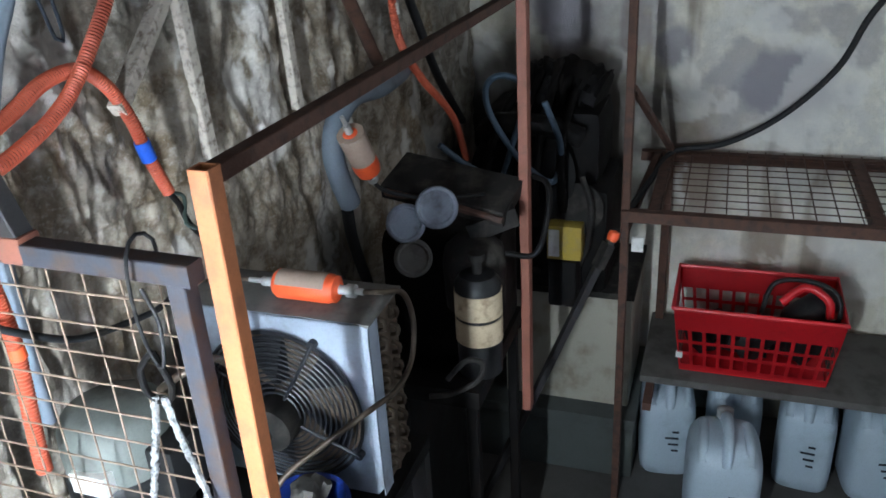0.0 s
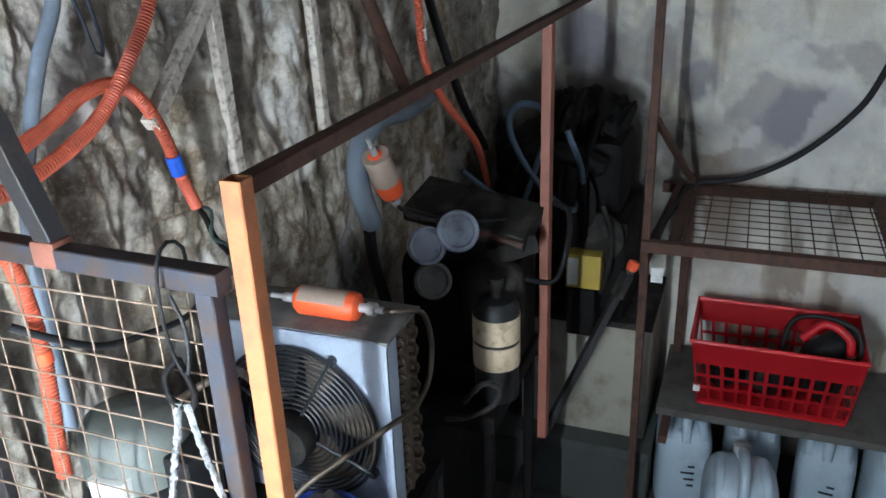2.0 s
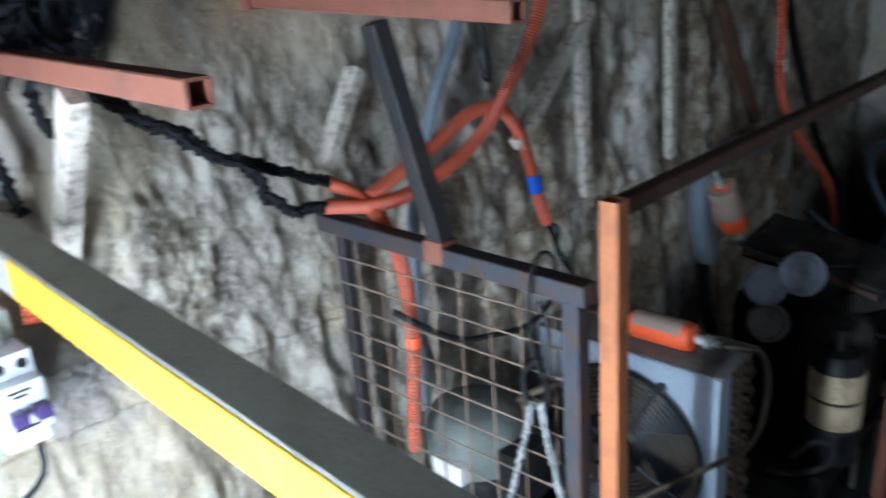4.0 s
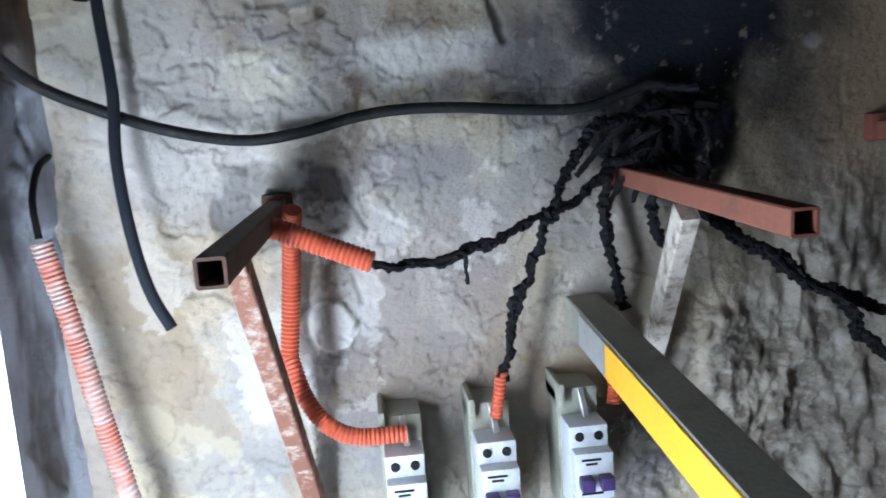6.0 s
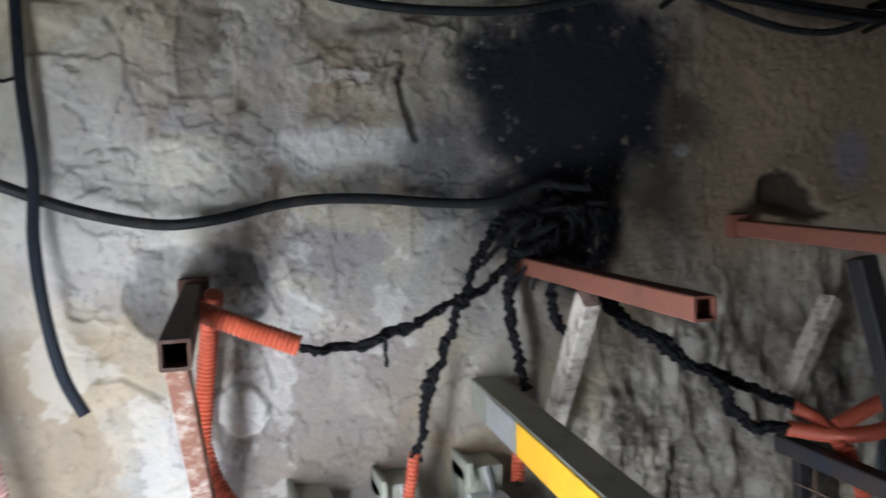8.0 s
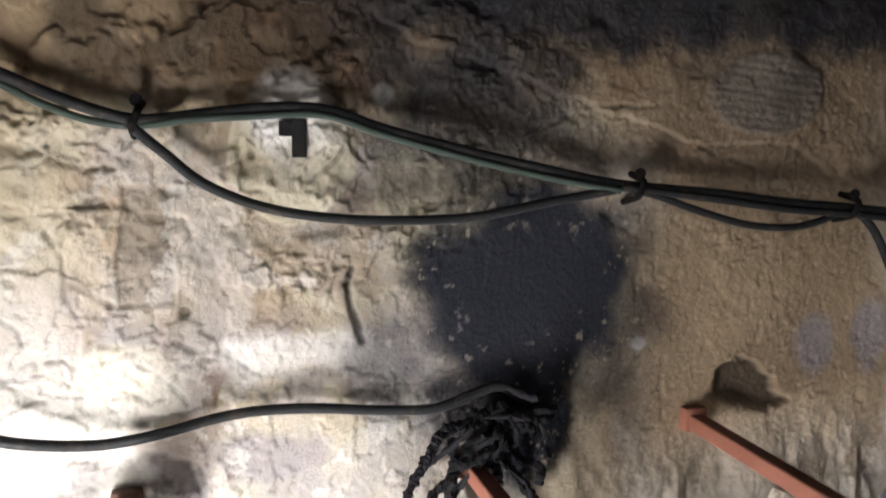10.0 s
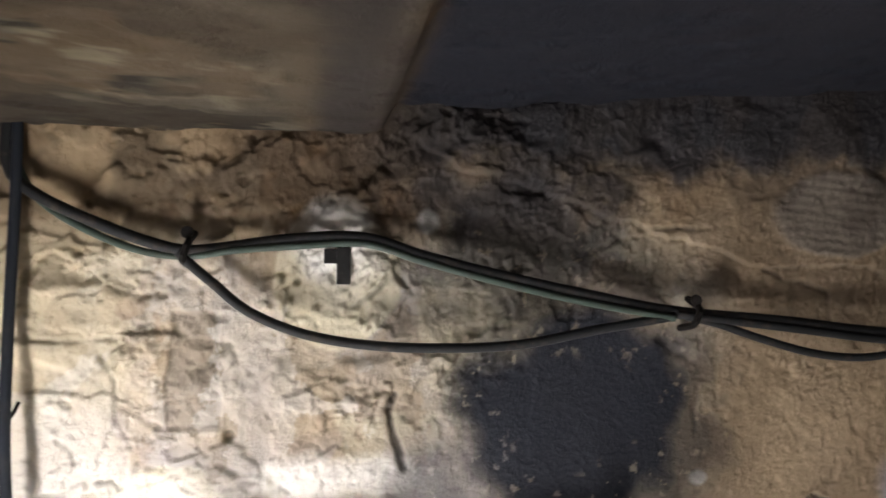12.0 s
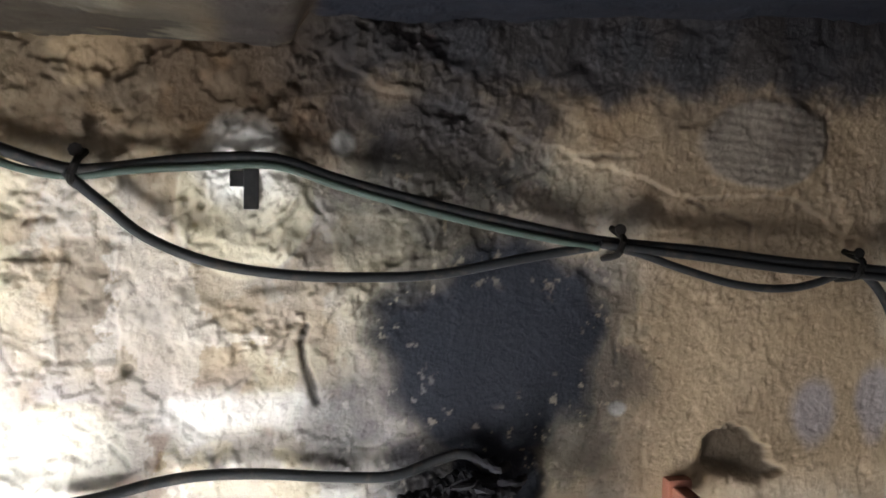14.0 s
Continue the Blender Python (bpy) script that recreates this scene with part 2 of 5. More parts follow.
def box(a, b, bevel=0.0, bm=None):
    bm = bm or bmesh.new()
    got = bmesh.ops.create_cube(bm, size=1)["verts"]
    for v in got:
        v.co = Vector([(a[i] + b[i]) / 2 + v.co[i] * abs(b[i] - a[i]) for i in range(3)])
    if bevel:
        es = list({e for v in got for e in v.link_edges})
        bmesh.ops.bevel(bm, geom=es, offset=bevel, segments=2, affect="EDGES", profile=0.6)
    return bm


def frame_of(p0, p1, up=(0, 0, 1)):
    d = (Vector(p1) - Vector(p0)).normalized()
    u = Vector(up)
    if abs(d.dot(u)) > 0.95:
        u = Vector((0, 1, 0))
    s = d.cross(u).normalized()
    return d, s, s.cross(d)


def beam(p0, p1, w, h=None, wall=0.0, bm=None, up=(0, 0, 1), bevel=0.0012):
    """A square bar from p0 to p1; wall > 0 leaves it hollow and open-ended."""
    bm, h = bm or bmesh.new(), h or w
    d, s, u = frame_of(p0, p1, up)
    p0, p1 = Vector(p0), Vector(p1)

    def ring(p, k):
        c = 0.28 * min(w, h) * 0.5
        a, b = w / 2 - k, h / 2 - k
        c = max(0.0006, min(c * 0.5, bevel) if k == 0 else 0.0006)
        pts = [(-a + c, -b), (a - c, -b), (a, -b + c), (a, b - c), (a - c, b), (-a + c, b), (-a, b - c), (-a, -b + c)]
        return [bm.verts.new(p + s * x + u * y) for x, y in pts]

    o0, o1 = ring(p0, 0), ring(p1, 0)
    n = len(o0)
    for i in range(n):
        bm.faces.new((o0[i], o0[(i + 1) % n], o1[(i + 1) % n], o1[i]))
    if wall:
        i0, i1 = ring(p0, wall), ring(p1, wall)
        for i in range(n):
            j = (i + 1) % n
            bm.faces.new((i0[i], i1[i], i1[j], i0[j]))
            bm.faces.new((o0[i], i0[i], i0[j], o0[j]))
            bm.faces.new((o1[i], o1[j], i1[j], i1[i]))
    else:
        bm.faces.new(o0)
        bm.faces.new(o1)
    return bm


def smooth_line(pts, step):
    """Catmull-Rom through the points, resampled about every step metres."""
    p = [Vector(q) for q in pts]
    p = [2 * p[0] - p[1]] + p + [2 * p[-1] - p[-2]]
    out = []
    for i in range(1, len(p) - 2):
        a, b, c, d = p[i - 1:i + 3]
        n = max(1, int(math.ceil((c - b).length / step)))
        for k in range(n):
            t = k / n
            out.append(0.5 * (2 * b + (c - a) * t + (2 * a - 5 * b + 4 * c - d) * t * t + (3 * b - a - 3 * c + d) * t ** 3))
    out.append(p[-2])
    return out


def pipe(pts, r, step=0.012, seg=10, ribs=0.0, lumps=0.0, bm=None, raw=False, seed=0.0):
    """A round pipe along a smooth line. ribs: the pitch of a corrugated hose. lumps: uneven, as of charred insulation."""
    bm = bm or bmesh.new()
    if ribs:
        step = ribs / 2
    line = [Vector(q) for q in pts] if raw else smooth_line(pts, step)
    rings, s = [], None
    for i, q in enumerate(line):
        d = (line[min(i + 1, len(line) - 1)] - line[max(i - 1, 0)]).normalized()
        if s is None:
            s = d.orthogonal().normalized()
        s = (s - d * s.dot(d)).normalized()
        u = d.cross(s)
        k = r * (1.07 if i % 2 else 0.9) if ribs else r
        ring = []
        for j in range(seg):
            a = 2 * math.pi * j / seg
            v = s * math.cos(a) + u * math.sin(a)
            kk = k * (1 + lumps * noise.noise((q + v * r) * 210 + Vector((seed, 0, 0)))) if lumps else k
            ring.append(bm.verts.new(q + v * kk))
        rings.append(ring)
    for a, b in zip(rings, rings[1:]):
        for j in range(seg):
            bm.faces.new((a[j], a[(j + 1) % seg], b[(j + 1) % seg], b[j]))
    bm.faces.new(rings[0])
    bm.faces.new(rings[-1])
    return bm


def turned(profile, origin, axis, seg=20, bm=None):
    """A solid of revolution: profile is (along, radius) from origin along axis."""
    bm = bm or bmesh.new()
    d = Vector(axis).normalized()
    s = d.orthogonal().normalized()
    u = d.cross(s)
    rings = []
    for h, r in profile:
        c = Vector(origin) + d * h
        rings.append([bm.verts.new(c + (s * math.cos(2 * math.pi * j / seg) + u * math.sin(2 * math.pi * j / seg)) * max(r, 0.0004)) for j in range(seg)])
    for a, b in zip(rings, rings[1:]):
        for j in range(seg):
            bm.faces.new((a[j], a[(j + 1) % seg], b[(j + 1) % seg], b[j]))
    bm.faces.new(rings[0])
    bm.faces.new(rings[-1])
    return bm


# ---- numeric noise for the walls' relief and stains ----
def lattice(ix, iy, seed):
    h = (ix.astype(np.int64) * 374761393 + iy.astype(np.int64) * 668265263 + seed * 974634777) & 0xFFFFFFFF
    h = ((h ^ (h >> 13)) * 1274126177) & 0xFFFFFFFF
    return ((h ^ (h >> 16)) & 0xFFFFFF) / float(0xFFFFFF)


def value_noise(x, y, seed):
    ix, iy = np.floor(x), np.floor(y)
    fx, fy = x - ix, y - iy
    fx, fy = fx * fx * (3 - 2 * fx), fy * fy * (3 - 2 * fy)
    a, b = lattice(ix, iy, seed), lattice(ix + 1, iy, seed)
    c, d = lattice(ix, iy + 1, seed), lattice(ix + 1, iy + 1, seed)
    return (a * (1 - fx) + b * fx) * (1 - fy) + (c * (1 - fx) + d * fx) * fy


def fbm(x, y, scale, octaves=5, seed=1, gain=0.5):
    out, amp, total = 0.0, 1.0, 0.0
    for o in range(octaves):
        out = out + amp * value_noise(x * scale * 2 ** o + 17.3 * o, y * scale * 2 ** o - 9.1 * o, seed + o)
        total += amp
        amp *= gain
    return out / total


def step01(v, a, b):
    t = np.clip((v - a) / (b - a), 0, 1)
    return t * t * (3 - 2 * t)


def blob(x, y, cx, cy, rx, ry, edge=0.25, ragged=0.35, seed=3, scale=22):
    """A patch with a ragged outline: 1 inside, 0 outside."""
    d = np.sqrt(((x - cx) / rx) ** 2 + ((y - cy) / ry) ** 2) + ragged * (fbm(x, y, scale, 5, seed) - 0.5) * 2
    return 1 - step01(d, 1 - edge, 1 + edge)


def crack(x, y, line, width, seed=5):
    """1 on a wandering line, 0 off it."""
    wx, wy = x + 0.014 * (fbm(x, y, 30, 4, seed) - 0.5), y + 0.014 * (fbm(x, y, 30, 4, seed + 9) - 0.5)
    best = np.full(x.shape, 9.0)
    for (ax, ay), (bx, by) in zip(line, line[1:]):
        dx, dy = bx - ax, by - ay
        t = np.clip(((wx - ax) * dx + (wy - ay) * dy) / (dx * dx + dy * dy), 0, 1)
        best = np.minimum(best, np.hypot(wx - ax - t * dx, wy - ay - t * dy))
    return 1 - step01(best, width * 0.4, width * 1.3)


def uneven(us, vs, place, material, name, masks, parent=None):
    """A wall's face as a fine grid; place(U, V) gives the points, masks its stain and shade attributes."""
    U, V = np.meshgrid(us, vs, indexing="ij")
    co = np.stack(place(U, V), -1).reshape(-1, 3)
    nu, nv = len(us), len(vs)
    i = (np.arange(nu - 1)[:, None] * nv + np.arange(nv - 1)[None, :]).ravel()
    quads = np.stack([i, i + nv, i + nv + 1, i + 1], 1)
    me = bpy.data.meshes.new(name)
    me.vertices.add(len(co))
    me.vertices.foreach_set("co", co.ravel())
    me.loops.add(quads.size)
    me.loops.foreach_set("vertex_index", quads.ravel())
    me.polygons.add(len(quads))
    me.polygons.foreach_set("loop_start", np.arange(0, quads.size, 4))
    me.polygons.foreach_set("use_smooth", np.ones(len(quads), bool))
    me.update(calc_edges=True)
    for key, values in masks.items():
        me.attributes.new(key, "FLOAT", "POINT").data.foreach_set("value", np.clip(values, 0, 1).ravel().astype(np.float32))
    me.materials.append(material)
    ob = new(name, me)
    ob.parent = parent
    return ob


def spans(*pieces):
    out = [np.arange(a, b, s) for a, b, s in pieces]
    return np.append(np.concatenate(out), pieces[-1][1])


# ---- the setting ----
def north_wall():
    us = spans((XW - 0.02, 0.68, 0.0019), (0.68, 1.5, 0.004), (1.5, 2.5, 0.008))
    vs = spans((0, 1.0, 0.02), (1.0, 1.36, 0.005), (1.36, 2.22, 0.0019), (2.22, 2.3, 0.02))
    X, Z = np.meshgrid(us, vs, indexing="ij")
    warp = 0.05 * (fbm(X, Z, 5, 4, 40) - 0.5)
    rock = np.maximum(step01(X + 2 * warp, 0.2, 0.36) * (1 - step01(Z + 2 * warp, 1.6, 1.76)), step01(X + 2 * warp, 0.62, 0.8))
    rock = np.maximum(rock, 0.8 * blob(X, Z, 0.33, 1.5, 0.09, 0.1, 0.2, 0.4, 61))
    rock = np.maximum(rock, 0.55 * (1 - step01(Z + warp, 1.36, 1.47)) * step01(X, -0.1, 0.1))
    # relief, towards the room positive
    h = 0.012 * (fbm(X, Z, 4, 4, 11) - 0.5) + 0.0035 * (fbm(X, Z, 22, 5, 12) - 0.5)
    lumpy = step01(Z + 1.2 * warp, 1.86, 1.96)
    h += lumpy * (1 - step01(X, 0.1, 0.3) * 0.5) * (0.008 * (fbm(X, Z, 30, 5, 13, 0.6) - 0.5) + 0.006 * step01(fbm(X, Z, 14, 4, 14), 0.42, 0.6))
    rough = step01(Z + 1.5 * warp, 1.84, 1.92) * (1 - 0.6 * step01(X, 0.3, 0.5)) + 0.35
    veins = 1 - np.abs(fbm(X + 0.02 * (fbm(X, Z, 12, 3, 111) - 0.5), Z, 24, 4, 112, 0.55) - 0.5) * 2
    h += rough * 0.0005 * veins ** 6
    flake = fbm(X, Z, 8, 7, 15, 0.58)
    calm = 1 - 0.6 * step01(X, 0.15, 0.3)
    h += 0.0026 * calm * (0.5 + 0.7 * rough) * (step01(flake, 0.50, 0.508) + 0.8 * step01(fbm(X, Z, 10, 7, 115, 0.6), 0.56, 0.567))
    h += 0.002 * calm * step01(fbm(X, Z, 20, 6, 116, 0.6), 0.60, 0.612) - 0.0016 * step01(fbm(X, Z, 90, 3, 117), 0.70, 0.76)
    edge = np.exp(-((flake - 0.505) / 0.008) ** 2) * (fbm(X, Z, 18, 3, 19) > 0.45)
    ribs = np.abs(fbm(X * 1.0 + 0.1 * Z, Z * 0.4, 6.0, 5, 17, 0.6) - 0.5) * 2
    stone = 0.032 * (1 - ribs) ** 2 + 0.03 * (fbm(X, Z * 0.7, 9, 5, 18, 0.6) - 0.5) + 0.016 * (fbm(X, Z * 0.7, 34, 5, 20, 0.65) - 0.5) + 0.012 * np.exp(-((((X - 0.1 * Z) * 4.2) % 1 - 0.5) / 0.12) ** 2)
    h = h * (1 - rock) + (stone - 0.022) * rock
    pits = blob(X, Z, 0.3, 1.47, 0.075, 0.1, 0.15, 0.3, 62)
    h += pits * (0.014 * (fbm(X, Z, 55, 4, 63, 0.7) - 0.5) - 0.006)
    wob = 0.012 * (fbm(X, Z, 30, 5, 21) - 0.5)
    niche = 1 - step01(np.maximum(np.abs(X + wob + 0.139) / 0.024, np.abs(Z + wob - 1.946) / 0.056), 0.92, 1.04)
    sheet = (1 - step01(np.maximum(np.abs(X + 2 * wob + 0.03) / 0.084, np.abs(Z + 2 * wob - 1.91) / 0.09), 0.96, 1.02))
    disc = blob(X, Z, -0.005, 2.035, 0.062, 0.068, 0.03, 0.12, 121)
    h -= 0.004 * niche
    h += 0.0018 * disc - 0.001 * sheet
    gash = crack(X, Z, [(0.052, 1.922), (0.044, 1.903), (0.053, 1.876), (0.063, 1.845)], 0.0045)
    seams = np.zeros_like(X)
    cracks = ([(-0.225, 1.962), (-0.212, 1.941), (-0.207, 1.908), (-0.199, 1.875)], [(-0.207, 1.916), (-0.188, 1.906), (-0.172, 1.891)],
              [(-0.186, 1.86), (-0.164, 1.857), (-0.154, 1.843), (-0.13, 1.832), (-0.119, 1.815), (-0.104, 1.798)], [(-0.302, 1.978), (-0.251, 1.975), (-0.203, 1.981), (-0.182, 1.993)],
              [(-0.264, 1.885), (-0.249, 1.872), (-0.245, 1.848)], [(-0.118, 1.858), (-0.091, 1.846), (-0.069, 1.843), (-0.047, 1.828)],
              [(-0.355, 1.995), (-0.337, 1.988), (-0.32, 1.97)], [(-0.081, 1.682), (-0.098, 1.704), (-0.106, 1.738)], [(-0.257, 1.628), (-0.231, 1.63), (-0.195, 1.609)],
              [(-0.098, 1.638), (-0.093, 1.599), (-0.104, 1.561)], [(0.586, 2.135), (0.598, 2.087), (0.606, 2.056)], [(0.435, 2.047), (0.508, 2.024), (0.513, 1.994)],
              [(0.323, 1.976), (0.368, 1.946), (0.367, 1.875)], [(0.055, 2.059), (0.033, 2.026), (-0.004, 1.998)], [(0.236, 2.062), (0.296, 2.083), (0.383, 2.088)])
    for n, line in enumerate(cracks):
        seams = np.maximum(seams, crack(X, Z, line, 0.003, 70 + n))
    seams *= step01(fbm(X, Z, 45, 4, 140), 0.34, 0.56)
    ledge_z = np.interp(X, [-0.4, -0.2, 0.058, 0.12, 0.217, 0.29, 0.383, 0.448, 0.555, 0.625, 0.8], [2.1, 2.09, 2.173, 2.143, 2.121, 2.092, 2.064, 2.048, 2.052, 2.013, 1.97])
    over = Z - ledge_z + 0.018 * (fbm(X, Z, 34, 5, 171, 0.6) - 0.5)
    h += 0.0045 * step01(over, -0.001, 0.0015) * step01(X, 0.02, 0.1)
    seams = np.maximum(seams, 0.8 * np.exp(-(over / 0.0018) ** 2) * step01(X, 0.02, 0.1) * step01(fbm(X, Z, 30, 3, 172), 0.35, 0.55))
    coat = step01(fbm(X, Z * 1.25, 6.5, 7, 173, 0.6) + 0.25 * (Z - 1.85), 0.535, 0.54)
    h += 0.003 * coat * (1 - 0.85 * step01(X, 0.15, 0.3))
    hole = blob(X, Z, -0.107, 1.884, 0.0045, 0.0045, 0.3, 0.5, 31) + blob(X, Z, -0.043, 2.032, 0.004, 0.004, 0.3, 0.5, 32)
    h -= 0.005 * gash + 0.002 * seams + 0.006 * np.clip(hole, 0, 1)
    pale_patch = blob(X, Z, -0.122, 1.587, 0.028, 0.024, 0.06, 0.3, 33, 40)
    h += 0.004 * pale_patch - 0.005 * blob(X, Z, -0.165, 1.71, 0.07, 0.045, 0.07, 0.3, 34, 30)
    ragged0 = fbm(X, Z, 26, 6, 41, 0.6)
    comb = blob(X, Z, 0.52, 2.105, 0.075, 0.045, 0.1, 0.2, 35)
    h += comb * (0.003 + 0.0003 * np.sin(Z * 700 + 60 * X + 5 * ragged0))
    scar = blob(X, Z, 0.5, 1.77, 0.058, 0.035, 0.1, 0.8, 36) * step01(Z + 0.3 * (X - 0.5) + 0.03 * warp, 1.745, 1.765)
    h -= 0.012 * scar
    h += 0.02 * step01(Z, 2.1, 2.2) * fbm(X, Z, 10, 4, 37)
    # stains, and one cast shadow put into the colour
    ragged = fbm(X, Z, 26, 6, 41, 0.6)
    soot = np.maximum.reduce([blob(X, Z, 0.24, 1.885, 0.14, 0.122, 0.3, 0.32, 42, 16), blob(X, Z, 0.235, 1.76, 0.062, 0.085, 0.35, 0.3, 43),
                              0.88 * blob(X, Z, 0.18, 2.085, 0.12, 0.09, 0.5, 0.45, 44), 0.93 * step01(Z + 0.07 * (ragged - 0.5), 2.10, 2.17) * step01(X, -0.05, 0.12),
                              0.62 * blob(X, Z, 0.21, 2.03, 0.13, 0.08, 0.6, 0.7, 45), 0.45 * blob(X, Z, 0.23, 1.87, 0.2, 0.17, 0.5, 0.4, 46), 0.8 * blob(X, Z, 0.31, 1.87, 0.1, 0.11, 0.45, 0.5, 122), 0.7 * blob(X, Z, 0.09, 1.83, 0.045, 0.06, 0.6, 0.7, 161), 0.9 * blob(X, Z, 0.2, 1.775, 0.08, 0.055, 0.35, 0.4, 162), 0.35 * step01(X + 2 * warp, 0.24, 0.4) * step01(Z + warp, 1.86, 2.02)])
    soot *= 1 - 0.3 * step01(fbm(X, Z, 110, 5, 47, 0.6), 0.66, 0.73) * (1 - blob(X, Z, 0.235, 1.9, 0.08, 0.07)) * (1 - step01(Z, 2.08, 2.12))
    h *= 1 - 0.75 * blob(X, Z, 0.245, 1.89, 0.13, 0.1, 0.5, 0.3, 42)
    # the narrow upright streak at x -0.078 paints the left bracket arm's shadow
    brown = np.maximum.reduce([0.92 * step01(Z + 0.14 * (ragged - 0.5), 2.05, 2.12) * (1 - step01(X, 0.05, 0.2)), 0.25 * niche, 0.7 * np.exp(-((X - 0.004 + wob) / 0.008) ** 2) * step01(Z, 2.06, 2.08),
                               0.6 * blob(X, Z, -0.078, 1.86, 0.01, 0.09, 0.6, 0.3, 48), 0.85 * step01(Z + 0.1 * (ragged - 0.5), 2.02, 2.11)])
    # dirt in the cracks; darker in the stone's low parts and the pits
    dirt_shade = np.maximum.reduce([0.4 * blob(X, Z, -0.165, 1.71, 0.07, 0.045, 0.1, 0.35, 34, 30) * step01(ragged, 0.35, 0.55), 0.85 * gash, 0.4 * seams, 0.5 * np.clip(hole, 0, 1), 0.2 * edge * (1 - rock), 0.6 * step01(Z + 0.08 * (ragged - 0.5), 2.07, 2.13) * step01(fbm(X, Z, 16, 5, 49), 0.42, 0.55),
                              0.8 * scar, 0.6 * rock * step01(ribs, 0.5, 0.9), 0.5 * pits * step01(fbm(X, Z, 55, 4, 63, 0.7), 0.52, 0.44)])
    tan = np.maximum.reduce([0.45 * step01(fbm(X, Z, 7, 7, 151, 0.57), 0.53, 0.545) * (1 - rock), 0.7 * blob(X, Z, 0.3, 1.69, 0.06, 0.07, 0.5, 0.6, 176), 0.4 * niche, 0.15 * sheet, 0.8 * blob(X, Z, 0.29, 1.745, 0.05, 0.05, 0.5, 0.4, 50), 0.7 * blob(X, Z, 0.2, 1.66, 0.03, 0.08, 0.4, 0.4, 51),
                             0.9 * step01(X + warp, 0.3, 0.42) * (1 - rock), 0.8 * blob(X, Z, -0.22, 2.15, 0.08, 0.03, 0.4, 0.5, 52)])
    white = np.maximum.reduce([0.95 * pale_patch, 0.35 * step01(fbm(X, Z, 11, 7, 152, 0.6), 0.585, 0.6) * (1 - rock) * (1 - step01(Z, 1.98, 2.05)) * (1 - step01(X, 0.08, 0.12)), 0.95 * blob(X, Z, -0.01, 2.065, 0.04, 0.045, 0.35, 0.5, 53), 0.9 * blob(X, Z, 0.083, 2.092, 0.012, 0.012, 0.3, 0.4, 54),
                               0.8 * blob(X, Z, -0.01, 1.84, 0.09, 0.02, 0.5, 0.8, 55), 0.5 * blob(X, Z, -0.25, 1.8, 0.09, 0.09, 0.6, 0.8, 56),
                               0.9 * blob(X, Z, 0.368, 1.83, 0.01, 0.008, 0.3, 0.4, 57), 0.5 * rock * step01(X, 0.55, 0.75) * step01(fbm(X, Z * 0.5, 13, 6, 58, 0.6), 0.56, 0.62)])
    violet = 0.7 * (1 - pale_patch) * np.maximum.reduce([0.6 * blob(X, Z, -0.1, 1.58, 0.07, 0.08, 0.4, 0.4, 175), 0.5 * step01(fbm(X, Z, 8, 6, 123, 0.55), 0.52, 0.54) * (1 - step01(Z, 1.86, 1.9)) * (1 - step01(X, 0.2, 0.3)), 0.7 * step01(ragged, 0.4, 0.5) * blob(X, Z, -0.03, 1.8, 0.09, 0.022, 0.2, 0.5, 124), blob(X, Z, -0.03, 1.74, 0.06, 0.025, 0.5, 0.6, 59), 0.5 * blob(X, Z, -0.23, 1.88, 0.05, 0.05, 0.5, 0.6, 60), 0.7 * blob(X, Z, 0.0, 1.63, 0.08, 0.1, 0.5, 0.5, 64),
                                      blob(X, Z, 0.605, 1.82, 0.03, 0.035, 0.3, 0.4, 65), blob(X, Z, 0.68, 1.83, 0.025, 0.04, 0.3, 0.4, 66)])
    grey = np.maximum.reduce([0.4 * niche, 0.75 * blob(X, Z, -0.165, 1.71, 0.07, 0.045, 0.15, 0.35, 34, 30), 0.55 * comb, 0.5 * blob(X, Z, 0.02, 1.44, 0.2, 0.06, 0.5, 0.6, 67),
                              0.35 * rock * step01(fbm(X, Z, 5, 4, 68), 0.5, 0.6)])
    pale = np.maximum.reduce([pale_patch, 0.9 * blob(X, Z, -0.16, 1.81, 0.055, 0.045, 0.06, 0.45, 69), 0.5 * blob(X, Z, 0.1, 1.62, 0.03, 0.08, 0.4, 0.4, 70),
                              0.7 * disc, 0.4 * step01(fbm(X, Z, 7, 6, 71, 0.55), 0.52, 0.54) * (1 - step01(X + warp, 0.28, 0.36))])
    masks = dict(rock=rock, soot=soot, brown=brown, dirt_shade=dirt_shade, tan=tan, white=white, violet=violet, grey=grey, pale=pale * (1 - rock) * (1 - 0.8 * step01(Z, 2.05, 2.1)))
    wall = uneven(us, vs, lambda U, V: (U, -h, V), PLASTER, "wall_north", masks)
    tagged(wall, "cracked, sooty plaster over rough rubble stone", "wall", kind="structure")
    link("wall_core", box((XW - 0.2, 0.05, 0), (XE + 0.2, 0.3, ZC)), PLASTER, wall)
    return h


north_wall()


